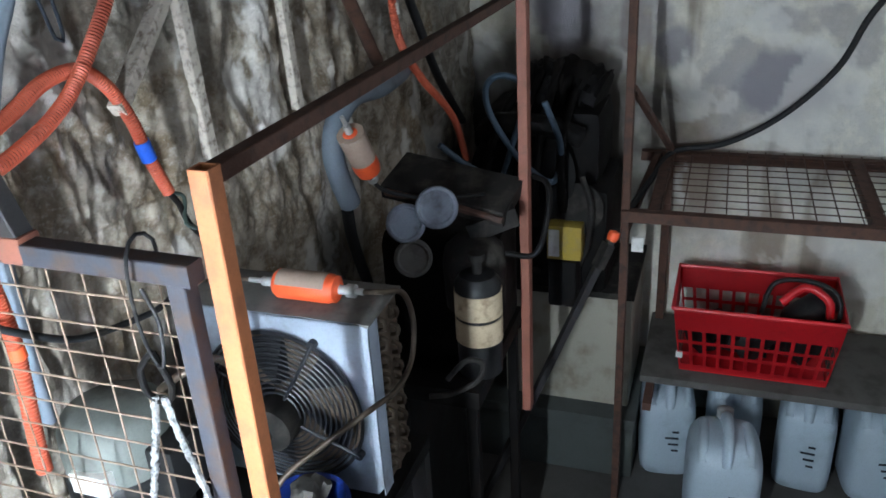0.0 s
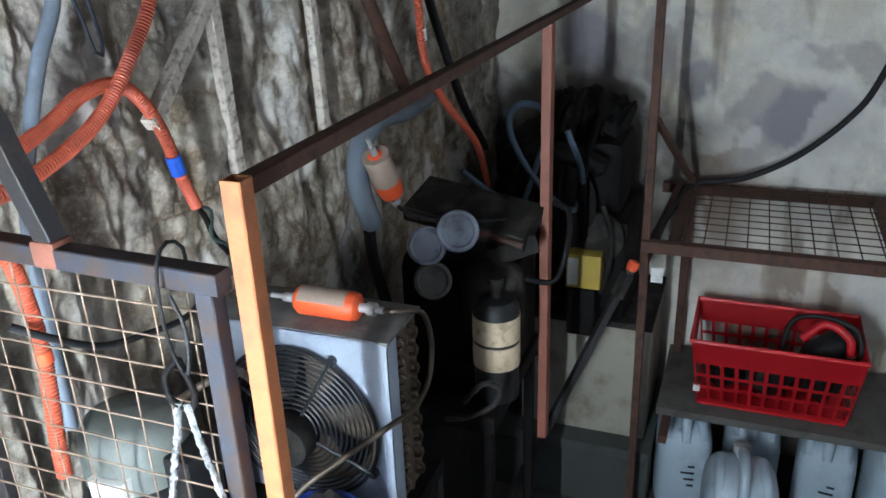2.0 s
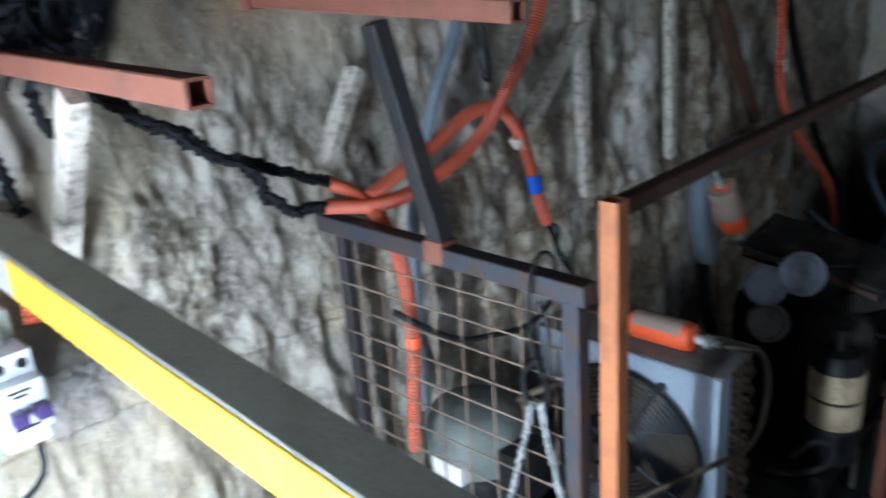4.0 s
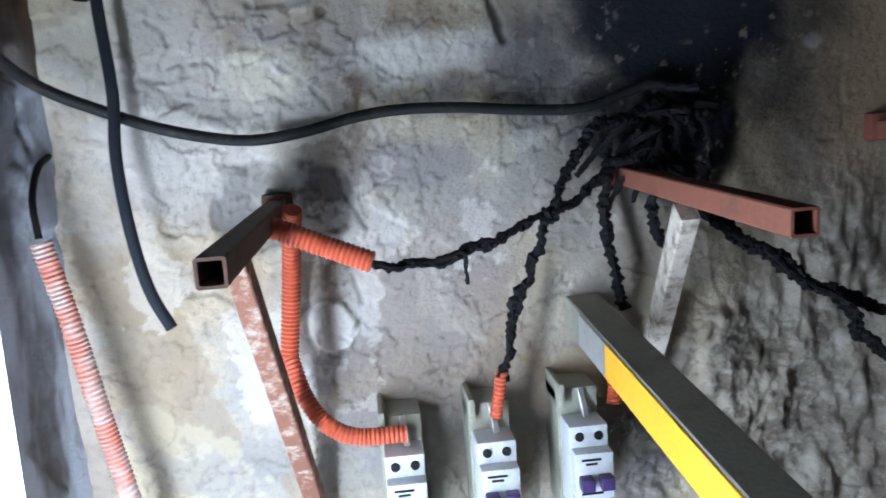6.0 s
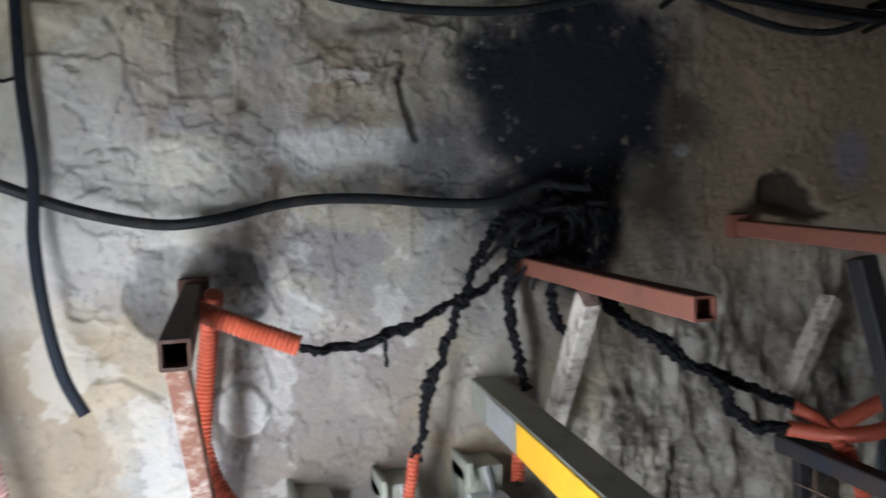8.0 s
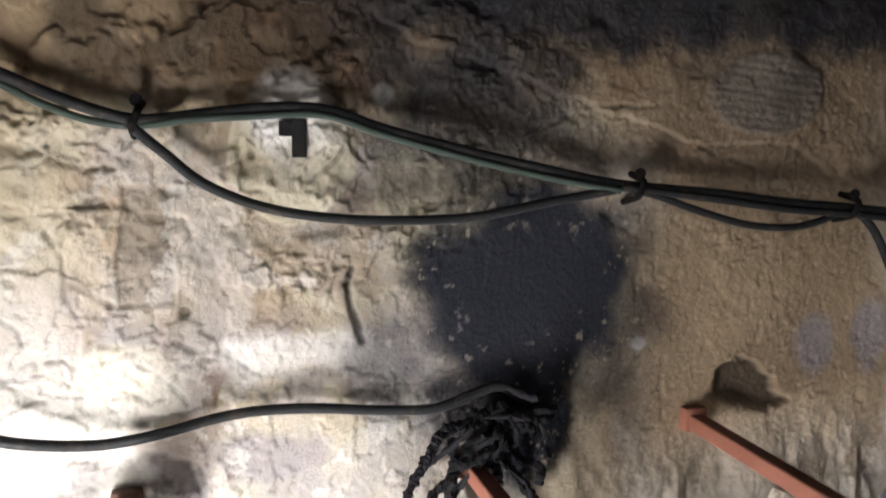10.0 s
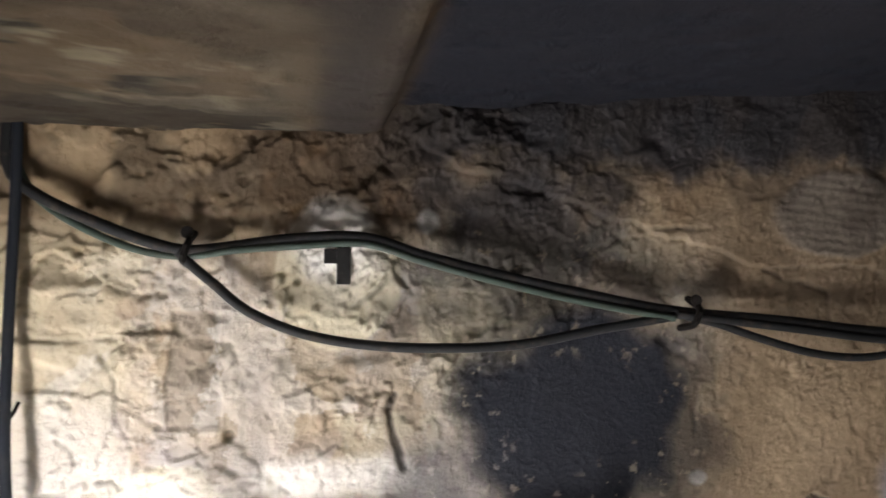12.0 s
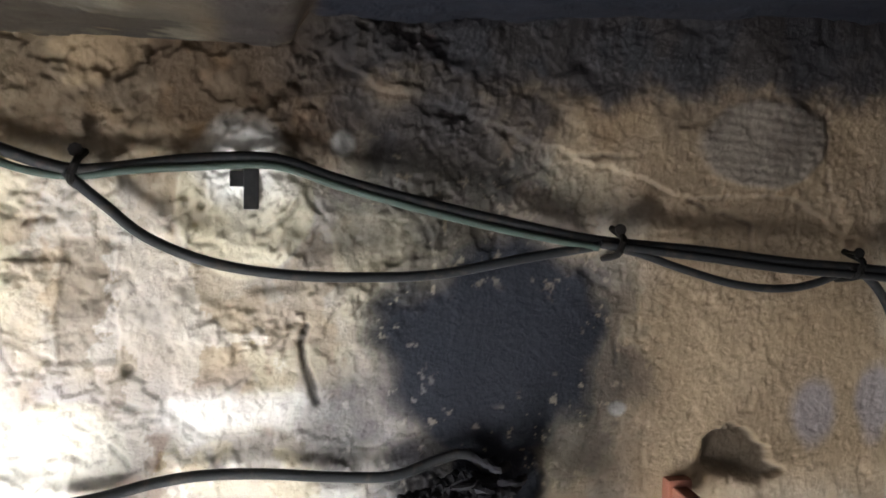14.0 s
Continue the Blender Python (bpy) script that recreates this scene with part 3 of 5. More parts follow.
def east_wall():
    us, vs = np.arange(YS, 0.041, 0.01), np.append(np.arange(0, ZC, 0.01), ZC)
    Y, Z = np.meshgrid(us, vs, indexing="ij")
    h = 0.012 * (fbm(Y, Z, 4, 5, 81) - 0.5) + 0.004 * step01(fbm(Y, Z, 6, 6, 82), 0.5, 0.52)
    violet = np.maximum.reduce([0.5 * step01(fbm(Y, Z, 4.5, 6, 83, 0.55), 0.53, 0.60) * step01(Z, 0.9, 1.1), 0.9 * blob(Y, Z, -0.30, 1.36, 0.1, 0.13, 0.3, 0.4, 84, 10),
                                0.9 * blob(Y, Z, -0.93, 1.15, 0.17, 0.11, 0.3, 0.5, 85, 10), 0.8 * blob(Y, Z, -0.62, 1.26, 0.06, 0.07, 0.3, 0.4, 86, 10)])
    brown = np.maximum(0.6 * step01(fbm(Y * 3, Z * 0.4, 4, 5, 87), 0.55, 0.65), 0.7 * blob(Y, Z, -0.7, 0.9, 0.12, 0.25, 0.5, 0.4, 88, 8))
    # shade behind the engine put into the colour; also darker towards the floor
    dirt_shade = 0.92 * np.maximum.reduce([blob(Y, Z, -0.27, 0.94, 0.37, 0.37, 0.3, 0.4, 89, 8), 0.6 * (1 - step01(Z, 0.1, 0.5))])
    white = 0.5 * step01(fbm(Y, Z, 9, 6, 90), 0.55, 0.62)
    masks = dict(violet=violet, brown=brown, dirt_shade=dirt_shade, white=white)
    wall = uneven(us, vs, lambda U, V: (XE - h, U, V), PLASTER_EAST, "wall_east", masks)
    tagged(wall, "pale plaster blotched with violet-grey damp, shade painted behind the engine", "wall", kind="structure")
    link("wall_core", box((XE + 0.03, YS - 0.2, 0), (XE + 0.2, 0.05, ZC)), PLASTER_EAST, wall)


east_wall()


def west_wall():
    us, vs = np.append(np.arange(YS, -0.5, 0.03), np.arange(-0.5, 0.03, 0.004)), spans((0, 1.2, 0.03), (1.2, 2.3, 0.004))
    Y, Z = np.meshgrid(us, vs, indexing="ij")
    h = 0.02 * (fbm(Y, Z, 5, 5, 91) - 0.5) + 0.01 * (fbm(Y, Z * 0.5, 30, 5, 92) - 0.5) + 0.006 * step01(fbm(Y, Z, 9, 5, 93), 0.52, 0.56)
    # darker and browner towards the top
    masks = dict(dirt_shade=0.7 * step01(fbm(Y, Z * 0.5, 12, 5, 94) + 0.12 * step01(Z, 1.8, 2.0), 0.5, 0.62), brown=0.9 * step01(Z + 0.1 * fbm(Y, Z, 9, 4, 95), 1.85, 2.0))
    # lamp glare on the lower wall, painted as a pale blue tone
    masks["glare_blue"] = 0.85 * step01(1.8 + 0.1 * fbm(Y, Z, 14, 5, 96) - Z, 0.0, 0.03) * (1 - 0.5 * step01(fbm(Y, Z, 26, 5, 97), 0.52, 0.6))
    wall = uneven(us, vs, lambda U, V: (XW + h, U, V), PLASTER_WEST, "wall_west", masks)
    tagged(wall, "dark grey rough plaster wall beside the lamp", "wall", kind="structure")
    link("wall_core", box((XW - 0.25, YS - 0.2, 0), (XW - 0.03, 0.05, ZC)), PLASTER_WEST, wall)


west_wall()
south = tagged(link("wall_south", box((XW - 0.2, YS - 0.2, 0), (FILL_OPENING[0], YS, ZC)), PLASTER_WEST), "dark plaster wall with an added opening for the fill light", "wall", kind="structure")
link("wall_side", box((FILL_OPENING[1], YS - 0.2, 0), (XE + 0.2, YS, ZC)), PLASTER_WEST, south)
link("lintel", box((FILL_OPENING[0], YS - 0.2, FILL_OPENING[3]), (FILL_OPENING[1], YS, ZC)), PLASTER_WEST, south)
link("parapet", box((FILL_OPENING[0], YS - 0.2, 0), (FILL_OPENING[1], YS, FILL_OPENING[2])), PLASTER_WEST, south)
tagged(link("floor", box((XW - 0.2, YS - 0.2, -0.1), (XE + 0.2, 0.3, 0)), CONCRETE), "dark stained concrete floor", "floor", kind="structure")


def ceiling():
    us = spans((XW - 0.02, 0.9, 0.008), (0.9, 2.5, 0.04))
    vs = spans((YS, -0.95, 0.05), (-0.95, 0.05, 0.006))
    X, Y = np.meshgrid(us, vs, indexing="ij")
    low = 1 - step01(X, 0.03, 0.05)
    z = 2.205 + 0.03 * step01(X, 0.05, 0.6) - 0.03 * low + 0.006 * (fbm(X, Y, 6, 4, 95) - 0.5) - 0.003 * step01(fbm(X, Y, 9, 6, 130, 0.58), 0.5, 0.52) - 0.002 * step01(fbm(X, Y, 24, 5, 131), 0.58, 0.61)
    masks = dict(soot=np.maximum(0.97 * step01(X + 0.02 * fbm(X, Y, 30, 4, 96), 0.045, 0.07), 0.6 * blob(X, Y, 0.01, -0.1, 0.035, 0.5, 0.4, 0.3, 97)),
                 brown=0.8 * step01(X + 0.05 * fbm(X, Y, 9, 4, 98), -0.02, 0.02), pale=0.14 * step01(fbm(X, Y, 11, 7, 99, 0.6), 0.53, 0.56) * low + 0.05 * step01(fbm(X, Y, 40, 5, 132, 0.6), 0.62, 0.66), dirt_shade=np.maximum(0.7 * step01(fbm(X, Y, 7, 6, 102, 0.6), 0.46, 0.56), 0.85 * np.exp(-((X - 0.0 + 0.03 * (fbm(X, Y, 12, 4, 141) - 0.5)) / 0.035) ** 4)),
                 tan=0.22 * np.maximum(blob(X, Y, -0.05, -0.28, 0.06, 0.1, 0.4, 0.5, 100), step01(fbm(X, Y, 8, 6, 133, 0.6), 0.54, 0.57) * low))
    top = uneven(us, vs, lambda U, V: (U, V, z), CEILING_PAINT, "ceiling", masks)
    tagged(top, "low ceiling, grey slab beside a soot-blackened one", "ceiling", kind="structure")
    tagged(link("roof_slab", box((XW - 0.2, YS - 0.2, ZC), (XE + 0.2, 0.3, ZC + 0.1)), CEILING_PAINT), "slab above the ceiling", "ceiling", kind="structure")


ceiling()

# ---- the tube lamp ----
def tube_lamp(lx, ly, z0, z1, glowing, label):
    t = thing("tube_lamp", label, "lamp", "upright tube lamps")
    n = z1 - z0
    part("tube", turned([(0, 0.011), (0.004, 0.013), (n - 0.004, 0.013), (n, 0.011)], (lx, ly, z0), (0, 0, 1), 14), glowing, t, "glowing white tube")
    for za, zb in ((z0 - 0.045, z0 - 0.002), (z1 + 0.002, z1 + 0.042)):
        h = part("holder", box((XW + 0.012, ly - 0.014, za), (lx + 0.013, ly + 0.014, zb), 0.003), BLACK, t, "black lamp holder")
        part("pin", turned([(0, 0.005), (0.018, 0.005)], (lx, ly, zb if za > z0 else za - 0.018), (0, 0, 1), 10), CERAMIC, h)
    part("back_plate", box((XW - 0.01, ly - 0.01, z0 - 0.06), (XW + 0.013, ly + 0.01, z1 + 0.06), 0.002), BLACK, t)


tube_lamp(*CORNER_LAMP, DIM_GLOW, "dim upright white tube lamp near the corner")
tube_lamp(*LAMP, TUBE_GLOW, "bright upright white tube lamp with black end holders")


# ---- steel brackets along the wall: a square tube and a slanting brace each ----
def bracket(x, z, y_end, steel, label, brace=None, brace_steel=None, tilt=0.0):
    t = thing("wall_bracket", label, "bracket", "steel brackets along the wall")
    part("arm", beam((x, 0.03, z + tilt), (x - 0.002, y_end, z), 0.0175, 0.0175, 0.002), steel, t)
    part("weld", box((x - 0.014, -0.016, z + tilt - 0.014), (x + 0.014, 0.0, z + tilt + 0.014), 0.004), steel, t)
    if brace:
        part("brace", beam(brace[0], brace[1], 0.022, 0.016, up=(1, 0, 0)), brace_steel, t, "flaking whitewashed brace")
    return t


bracket(-0.162, 1.703, -0.338, RUST, "dark hollow square steel arm with a rusty flaking brace", ((-0.172, -0.21, 1.692), (-0.148, -0.02, 1.40)), FLAKED_RUST, 0.004)
bracket(0.172, 1.703, -0.335, RED_OXIDE, "red-brown hollow square steel arm with a whitewashed brace", ((0.176, -0.15, 1.692), (0.19, 0.0, 1.5)), FLAKED, 0.012)
bracket(0.436, 1.722, -0.352, RED_OXIDE, "red-brown square steel arm fixed into the stone wall", tilt=0.02)


def painted_beam():
    t = thing("painted_beam", "grey steel box beam with a worn yellow side", "beam")
    a, b = Vector((0.127, 0.0, 1.580)), Vector((0.128, -0.56, 1.532))
    part("beam_body", beam(a, b, 0.034, 0.034, 0.0025), GREY_PAINT, t)
    d = (b - a).normalized()
    side = Vector((-1, 0, 0))

    def strip(name, s0, s1, mat, label):
        p, q = a + d * s0 + side * 0.0175, a + d * s1 + side * 0.0175
        part(name, beam(p, q, 0.003, 0.031, up=(0, 0, 1)), mat, t, label)

    strip("bare_band", 0.055, 0.135, BARE_METAL, "scraped bare metal band")
    strip("yellow_band", 0.135, 0.58, YELLOW, "worn yellow paint")


painted_beam()


# ---- circuit breakers ----
def breaker(x, z, lean):
    t = thing("circuit_breaker", "white two-pole circuit breaker on a broken wall box", "breaker", "row of circuit breakers")
    y0 = -0.03
    part("mount_box", box((x - 0.021, y0 - 0.018, z - 0.1), (x + 0.019, 0.0, z + 0.026), 0.003), GREY_PAINT, t, "broken grey mounting box")
    part("body", box((x - 0.018, y0 - 0.052, z - 0.084), (x + 0.018, y0 - 0.014, z), 0.002), BREAKER_WHITE, t)
    part("face", box((x - 0.0175, y0 - 0.068, z - 0.064), (x + 0.0175, y0 - 0.05, z - 0.02), 0.002), BREAKER_WHITE, t)
    for k in (-0.009, 0.009):
        part("screw", turned([(0, 0.0045), (0.002, 0.004)], (x + k, y0 - 0.052, z - 0.010), (0, -1, 0), 10), BLACK, t)
        part("lever", box((x + k - 0.006, y0 - 0.08, z - 0.052), (x + k + 0.006, y0 - 0.066, z - 0.04), 0.0015), PURPLE, t, "purple lever")
    for k, w in ((-0.026, 0.018), (-0.03, 0.011), (-0.058, 0.02)):
        part("marking", box((x - w / 2 - 0.003, y0 - 0.0688, z + k - 0.001), (x + w / 2 - 0.003, y0 - 0.0675, z + k + 0.001)), BLACK, t, smooth=False)
    part("bracket_lip", box((x - 0.021, y0 - 0.03, z + 0.01), (x - 0.015, 0.0, z + 0.034), 0.002), GREY_PAINT, t)
    part("clip", beam((x + 0.004, y0 - 0.03, z + 0.0), (x + 0.001, y0 - 0.02, z + 0.026), 0.006, 0.003), BARE_METAL, t)
    return t


for bx, bz in ((-0.064, 1.482), (0.02, 1.486), (0.106, 1.492)):
    breaker(bx, bz, 0)


# ---- cables, conduits and charred wires on the plaster wall ----
def cable(name, label, pts, r, mat, **kw):
    t = tagged(link(name, pipe(pts, r, **kw), mat, smooth=True), label, "cable")
    return t


def conduit(name, label, pts, r, mat, ribs=0.0042, **kw):
    return tagged(link(name, pipe(pts, r, ribs=ribs, seg=12, **kw), mat, smooth=True), label, "conduit")


cable("power_cable", "thick black cable sagging across the plaster wall", [(-0.356, -0.42, 1.985), (-0.354, -0.214, 1.893), (-0.35, -0.115, 1.848), (-0.335, -0.07, 1.825), (-0.298, -0.055, 1.806), (-0.248, -0.05, 1.786),
      (-0.187, -0.03, 1.772), (-0.135, -0.024, 1.775), (-0.082, -0.022, 1.786), (-0.038, -0.02, 1.790), (0.017, -0.02, 1.788), (0.074, -0.02, 1.782), (0.132, -0.022, 1.780), (0.174, -0.02, 1.792), (0.205, -0.02, 1.797), (0.235, -0.015, 1.77)], 0.0052, RUBBER)
cable("hanging_cable", "dark grey cable hanging loose with a cut end", [(-0.288, -0.03, 2.2), (-0.288, -0.035, 2.11), (-0.289, -0.045, 2.0), (-0.287, -0.058, 1.9), (-0.280, -0.07, 1.82),
      (-0.281, -0.08, 1.765), (-0.275, -0.088, 1.705), (-0.264, -0.094, 1.655), (-0.248, -0.1, 1.622)], 0.005, GREY_RUBBER)
cable("ceiling_cable", "black cable coming down from the ceiling along the wall", [(-0.294, -0.03, 2.21), (-0.297, -0.03, 2.14), (-0.275, -0.03, 2.112), (-0.212, -0.028, 2.082), (-0.154, -0.028, 2.063), (-0.12, -0.026, 2.063),
      (-0.048, -0.026, 2.073), (0.02, -0.026, 2.075), (0.078, -0.026, 2.058), (0.155, -0.026, 2.039), (0.236, -0.026, 2.022), (0.328, -0.026, 2.005), (0.444, -0.03, 1.995), (0.541, -0.03, 1.984), (0.656, -0.03, 1.975), (0.9, -0.05, 1.95)], 0.0055, RUBBER)
cable("green_cable", "thin green-grey cable tied along a black one", [(-0.292, -0.02, 2.2), (-0.29, -0.022, 2.135), (-0.262, -0.024, 2.098), (-0.2, -0.026, 2.066), (-0.148, -0.028, 2.056), (-0.1, -0.03, 2.062), (-0.048, -0.03, 2.066),
      (0.02, -0.03, 2.069), (0.078, -0.03, 2.052), (0.155, -0.03, 2.032), (0.236, -0.03, 2.014), (0.328, -0.032, 1.998)], 0.0036, GREEN_CABLE)
cable("slack_cable", "black cable hanging in a slack loop between two clips", [(-0.15, -0.03, 2.06), (-0.138, -0.03, 2.048), (-0.118, -0.03, 2.031), (-0.086, -0.03, 2.005), (-0.035, -0.03, 1.984), (0.028, -0.03, 1.973), (0.098, -0.03, 1.970),
      (0.172, -0.03, 1.973), (0.249, -0.03, 1.987), (0.328, -0.03, 2.0)], 0.0048, RUBBER)
cable("second_cable", "black cable running on beside the bundle", [(0.33, -0.03, 2.002), (0.444, -0.034, 1.989), (0.541, -0.034, 1.977), (0.656, -0.034, 1.968), (0.9, -0.05, 1.94)], 0.0045, RUBBER)
cable("drooping_cable", "black cable drooping below the bundle", [(0.34, -0.03, 2.0), (0.375, -0.03, 1.992), (0.414, -0.03, 1.979), (0.477, -0.03, 1.962), (0.53, -0.03, 1.957), (0.57, -0.03, 1.962), (0.61, -0.03, 1.976)], 0.0042, RUBBER)
cable("branch_cable", "black cable branching down from the bundle", [(0.61, -0.03, 1.978), (0.635, -0.03, 1.968), (0.66, -0.03, 1.94), (0.69, -0.03, 1.88)], 0.0048, RUBBER)


def cable_clip(x, z):
    t = thing("cable_clip", "small dark cable clip nailed to the plaster", "clip", "cable clips")
    part("saddle", pipe([(x - 0.004, -0.008, z - 0.014), (x - 0.003, -0.038, z - 0.008), (x, -0.04, z), (x + 0.003, -0.038, z + 0.008), (x + 0.004, -0.008, z + 0.016)], 0.0035, step=0.006, seg=8), GREASE, t)
    part("nail", turned([(0, 0.002), (0.02, 0.002), (0.021, 0.006), (0.024, 0.006)], (x + 0.001, -0.012, z + 0.016), (0, -1, 0), 8), GREASE, t)


for cx, cz in ((-0.142, 2.062), (0.348, 2.0), (0.618, 1.978)):
    cable_clip(cx, cz)
tagged(link("tape_piece", box((-0.006, -0.018, 2.03), (0.0075, -0.009, 2.066), 0.001, box((-0.018, -0.0175, 2.05), (0.0, -0.0095, 2.064), 0.001)), BLACK), "torn piece of black tape on the plaster", "tape")


def burnt(label, pts, r, seed=0.0, twist=True):
    t = thing("burnt_wires", label, "wire", "charred wires")
    for k in range(2 if twist else 1):
        rng = random.Random(int(seed * 10 + k))
        shift = [(p[0] + rng.uniform(-0.0035, 0.0035), p[1] - 0.003 * k, p[2] + rng.uniform(-0.004, 0.004)) for p in smooth_line(pts, 0.022)] if twist else pts
        part("wire", pipe(shift, r * (0.74 - 0.26 * k), step=0.0024, seg=9, lumps=1.25, seed=seed + 7 * k), BURNT, t)


burnt("charred wires hanging between a conduit and the scorched spot", [(-0.078, -0.14, 1.669), (-0.047, -0.12, 1.661), (-0.007, -0.105, 1.664), (0.033, -0.09, 1.675), (0.078, -0.07, 1.69)], 0.0045, 1)
burnt("charred wire bundle rising into the scorched hole", [(0.08, -0.075, 1.688), (0.1, -0.06, 1.716), (0.122, -0.05, 1.752), (0.155, -0.04, 1.768), (0.2, -0.03, 1.78)], 0.0058, 2)
burnt("charred wire bundle below the scorched hole", [(0.08, -0.075, 1.684), (0.122, -0.06, 1.706), (0.15, -0.05, 1.728), (0.185, -0.045, 1.738), (0.21, -0.02, 1.755)], 0.0055, 3)
burnt("charred wires dropping to a circuit breaker", [(0.082, -0.075, 1.69), (0.066, -0.065, 1.645), (0.047, -0.065, 1.6), (0.037, -0.065, 1.566), (0.03, -0.065, 1.54)], 0.0052, 4)
burnt("charred flexible sheath hanging from the scorched hole", [(0.15, -0.03, 1.75), (0.146, -0.035, 1.713), (0.143, -0.035, 1.674), (0.151, -0.035, 1.623), (0.16, -0.03, 1.585)], 0.0065, 5, False)
burnt("charred loop of sheath under a bracket", [(0.192, -0.04, 1.735), (0.188, -0.05, 1.708), (0.184, -0.05, 1.675), (0.196, -0.05, 1.647), (0.218, -0.045, 1.637)], 0.0062, 6, False)
burnt("charred cable running down along the stone wall", [(0.2, -0.03, 1.73), (0.235, -0.07, 1.672), (0.283, -0.075, 1.634), (0.33, -0.075, 1.603), (0.39, -0.065, 1.575), (0.468, -0.06, 1.54)], 0.0062, 7)
burnt("second charred cable drooping beside the first", [(0.225, -0.065, 1.68), (0.3, -0.08, 1.622), (0.352, -0.08, 1.588), (0.367, -0.08, 1.558), (0.404, -0.075, 1.532), (0.446, -0.07, 1.522)], 0.0068, 8)
burnt("single charred wire end", [(0.0, -0.1, 1.663), (0.001, -0.1, 1.648), (0.0015, -0.1, 1.637)], 0.0025, 9, False)


def charred_knot():
    t = thing("charred_cluster", "tangle of charred wires in front of the soot patch", "wire")
    rng = random.Random(5)
    for k in range(16):
        a = rng.uniform(-2.7, 0.2)
        n = rng.uniform(0.03, 0.075)
        cx, cz = 0.2 + rng.gauss(0, 0.014), 1.768 + rng.gauss(0, 0.01)
        p = [(cx, -0.012, cz), (cx + 0.35 * n * math.cos(a) + rng.gauss(0, 0.006), -0.03 - 0.02 * rng.random(), cz + 0.2 * n * math.sin(a) + rng.gauss(0, 0.006)),
             (cx + 0.75 * n * math.cos(a), -0.032 - 0.016 * rng.random(), cz + 0.6 * n * math.sin(a)), (cx + n * math.cos(a), -0.012, cz + n * math.sin(a) - 0.008)]
        part("wire", pipe(p, 0.0022 + 0.0022 * rng.random(), step=0.004, seg=7, lumps=1.0, seed=20 + k), BURNT, t)


charred_knot()
conduit("orange_conduit", "orange corrugated conduit ending in charred wires", [(-0.158, -0.12, 1.702), (-0.148, -0.127, 1.699), (-0.119, -0.13, 1.686), (-0.078, -0.137, 1.669)], 0.0088, ORANGE_CONDUIT)
conduit("orange_conduit", "orange corrugated conduit dropping behind a bracket", [(-0.143, -0.07, 1.71), (-0.147, -0.055, 1.69), (-0.152, -0.04, 1.65), (-0.157, -0.035, 1.61), (-0.162, -0.035, 1.57)], 0.0085, ORANGE_CONDUIT)
conduit("orange_conduit", "orange conduit curving into a circuit breaker", [(-0.162, -0.035, 1.572), (-0.15, -0.05, 1.535), (-0.132, -0.06, 1.511), (-0.105, -0.065, 1.498), (-0.06, -0.065, 1.496)], 0.0082, ORANGE_CONDUIT)
conduit("orange_conduit", "short orange sleeve above a circuit breaker", [(0.0315, -0.065, 1.546), (0.028, -0.065, 1.526), (0.024, -0.062, 1.502)], 0.0058, ORANGE_CONDUIT)
conduit("orange_conduit", "orange sleeve beside a circuit breaker", [(0.145, -0.03, 1.56), (0.146, -0.04, 1.53), (0.142, -0.045, 1.497)], 0.007, ORANGE_CONDUIT)
conduit("dusty_conduit", "dusty orange conduit standing in the corner", [(-0.342, -0.1, 1.702), (-0.334, -0.1, 1.665), (-0.325, -0.1, 1.62), (-0.313, -0.1, 1.55), (-0.3, -0.1, 1.48), (-0.285, -0.095, 1.36), (-0.28, -0.09, 1.2), (-0.28, -0.08, 0.8), (-0.28, -0.08, 0.0)], 0.0085, DUSTY_CONDUIT)
cable("bare_wire", "frayed wires leaving the top of a conduit", [(-0.343, -0.1, 1.705), (-0.346, -0.095, 1.735), (-0.352, -0.06, 1.76), (-0.36, -0.01, 1.77)], 0.003, GREASE)
conduit("dusty_conduit", "dusty conduit stub slanting across the corner", [(-0.39, -0.11, 1.998), (-0.366, -0.075, 1.972), (-0.338, -0.025, 1.936)], 0.0072, DUSTY_CONDUIT)
cable("bare_wire", "wires looping out of a conduit stub", [(-0.339, -0.026, 1.937), (-0.33, -0.022, 1.918), (-0.316, -0.02, 1.903), (-0.3, -0.018, 1.905), (-0.292, -0.012, 1.922)], 0.0018, GREASE)
conduit("orange_conduit", "orange conduit tail beside the stone wall", [(0.462, -0.062, 1.542), (0.482, -0.07, 1.53), (0.497, -0.085, 1.508), (0.505, -0.09, 1.488)], 0.0078, ORANGE_CONDUIT)
conduit("orange_conduit", "long orange conduit sweeping along the stone wall", [(0.446, -0.07, 1.522), (0.5, -0.085, 1.512), (0.552, -0.09, 1.512), (0.632, -0.085, 1.528), (0.70, -0.08, 1.555), (0.757, -0.08, 1.605), (0.804, -0.085, 1.668), (0.835, -0.09, 1.75), (0.86, -0.08, 1.86)], 0.0085, ORANGE_CONDUIT)
conduit("orange_conduit", "orange conduit arching over the stone wall", [(0.5, -0.08, 1.52), (0.57, -0.075, 1.54), (0.637, -0.065, 1.556), (0.695, -0.06, 1.575), (0.75, -0.058, 1.575), (0.79, -0.058, 1.545), (0.818, -0.058, 1.495), (0.835, -0.058, 1.44), (0.858, -0.058, 1.384)], 0.0085, ORANGE_CONDUIT)
tagged(link("blue_tape", pipe([(0.827, -0.058, 1.466), (0.835, -0.058, 1.438)], 0.0105, seg=12), BLUE_TAPE, smooth=True), "band of blue tape round a conduit", "tape")
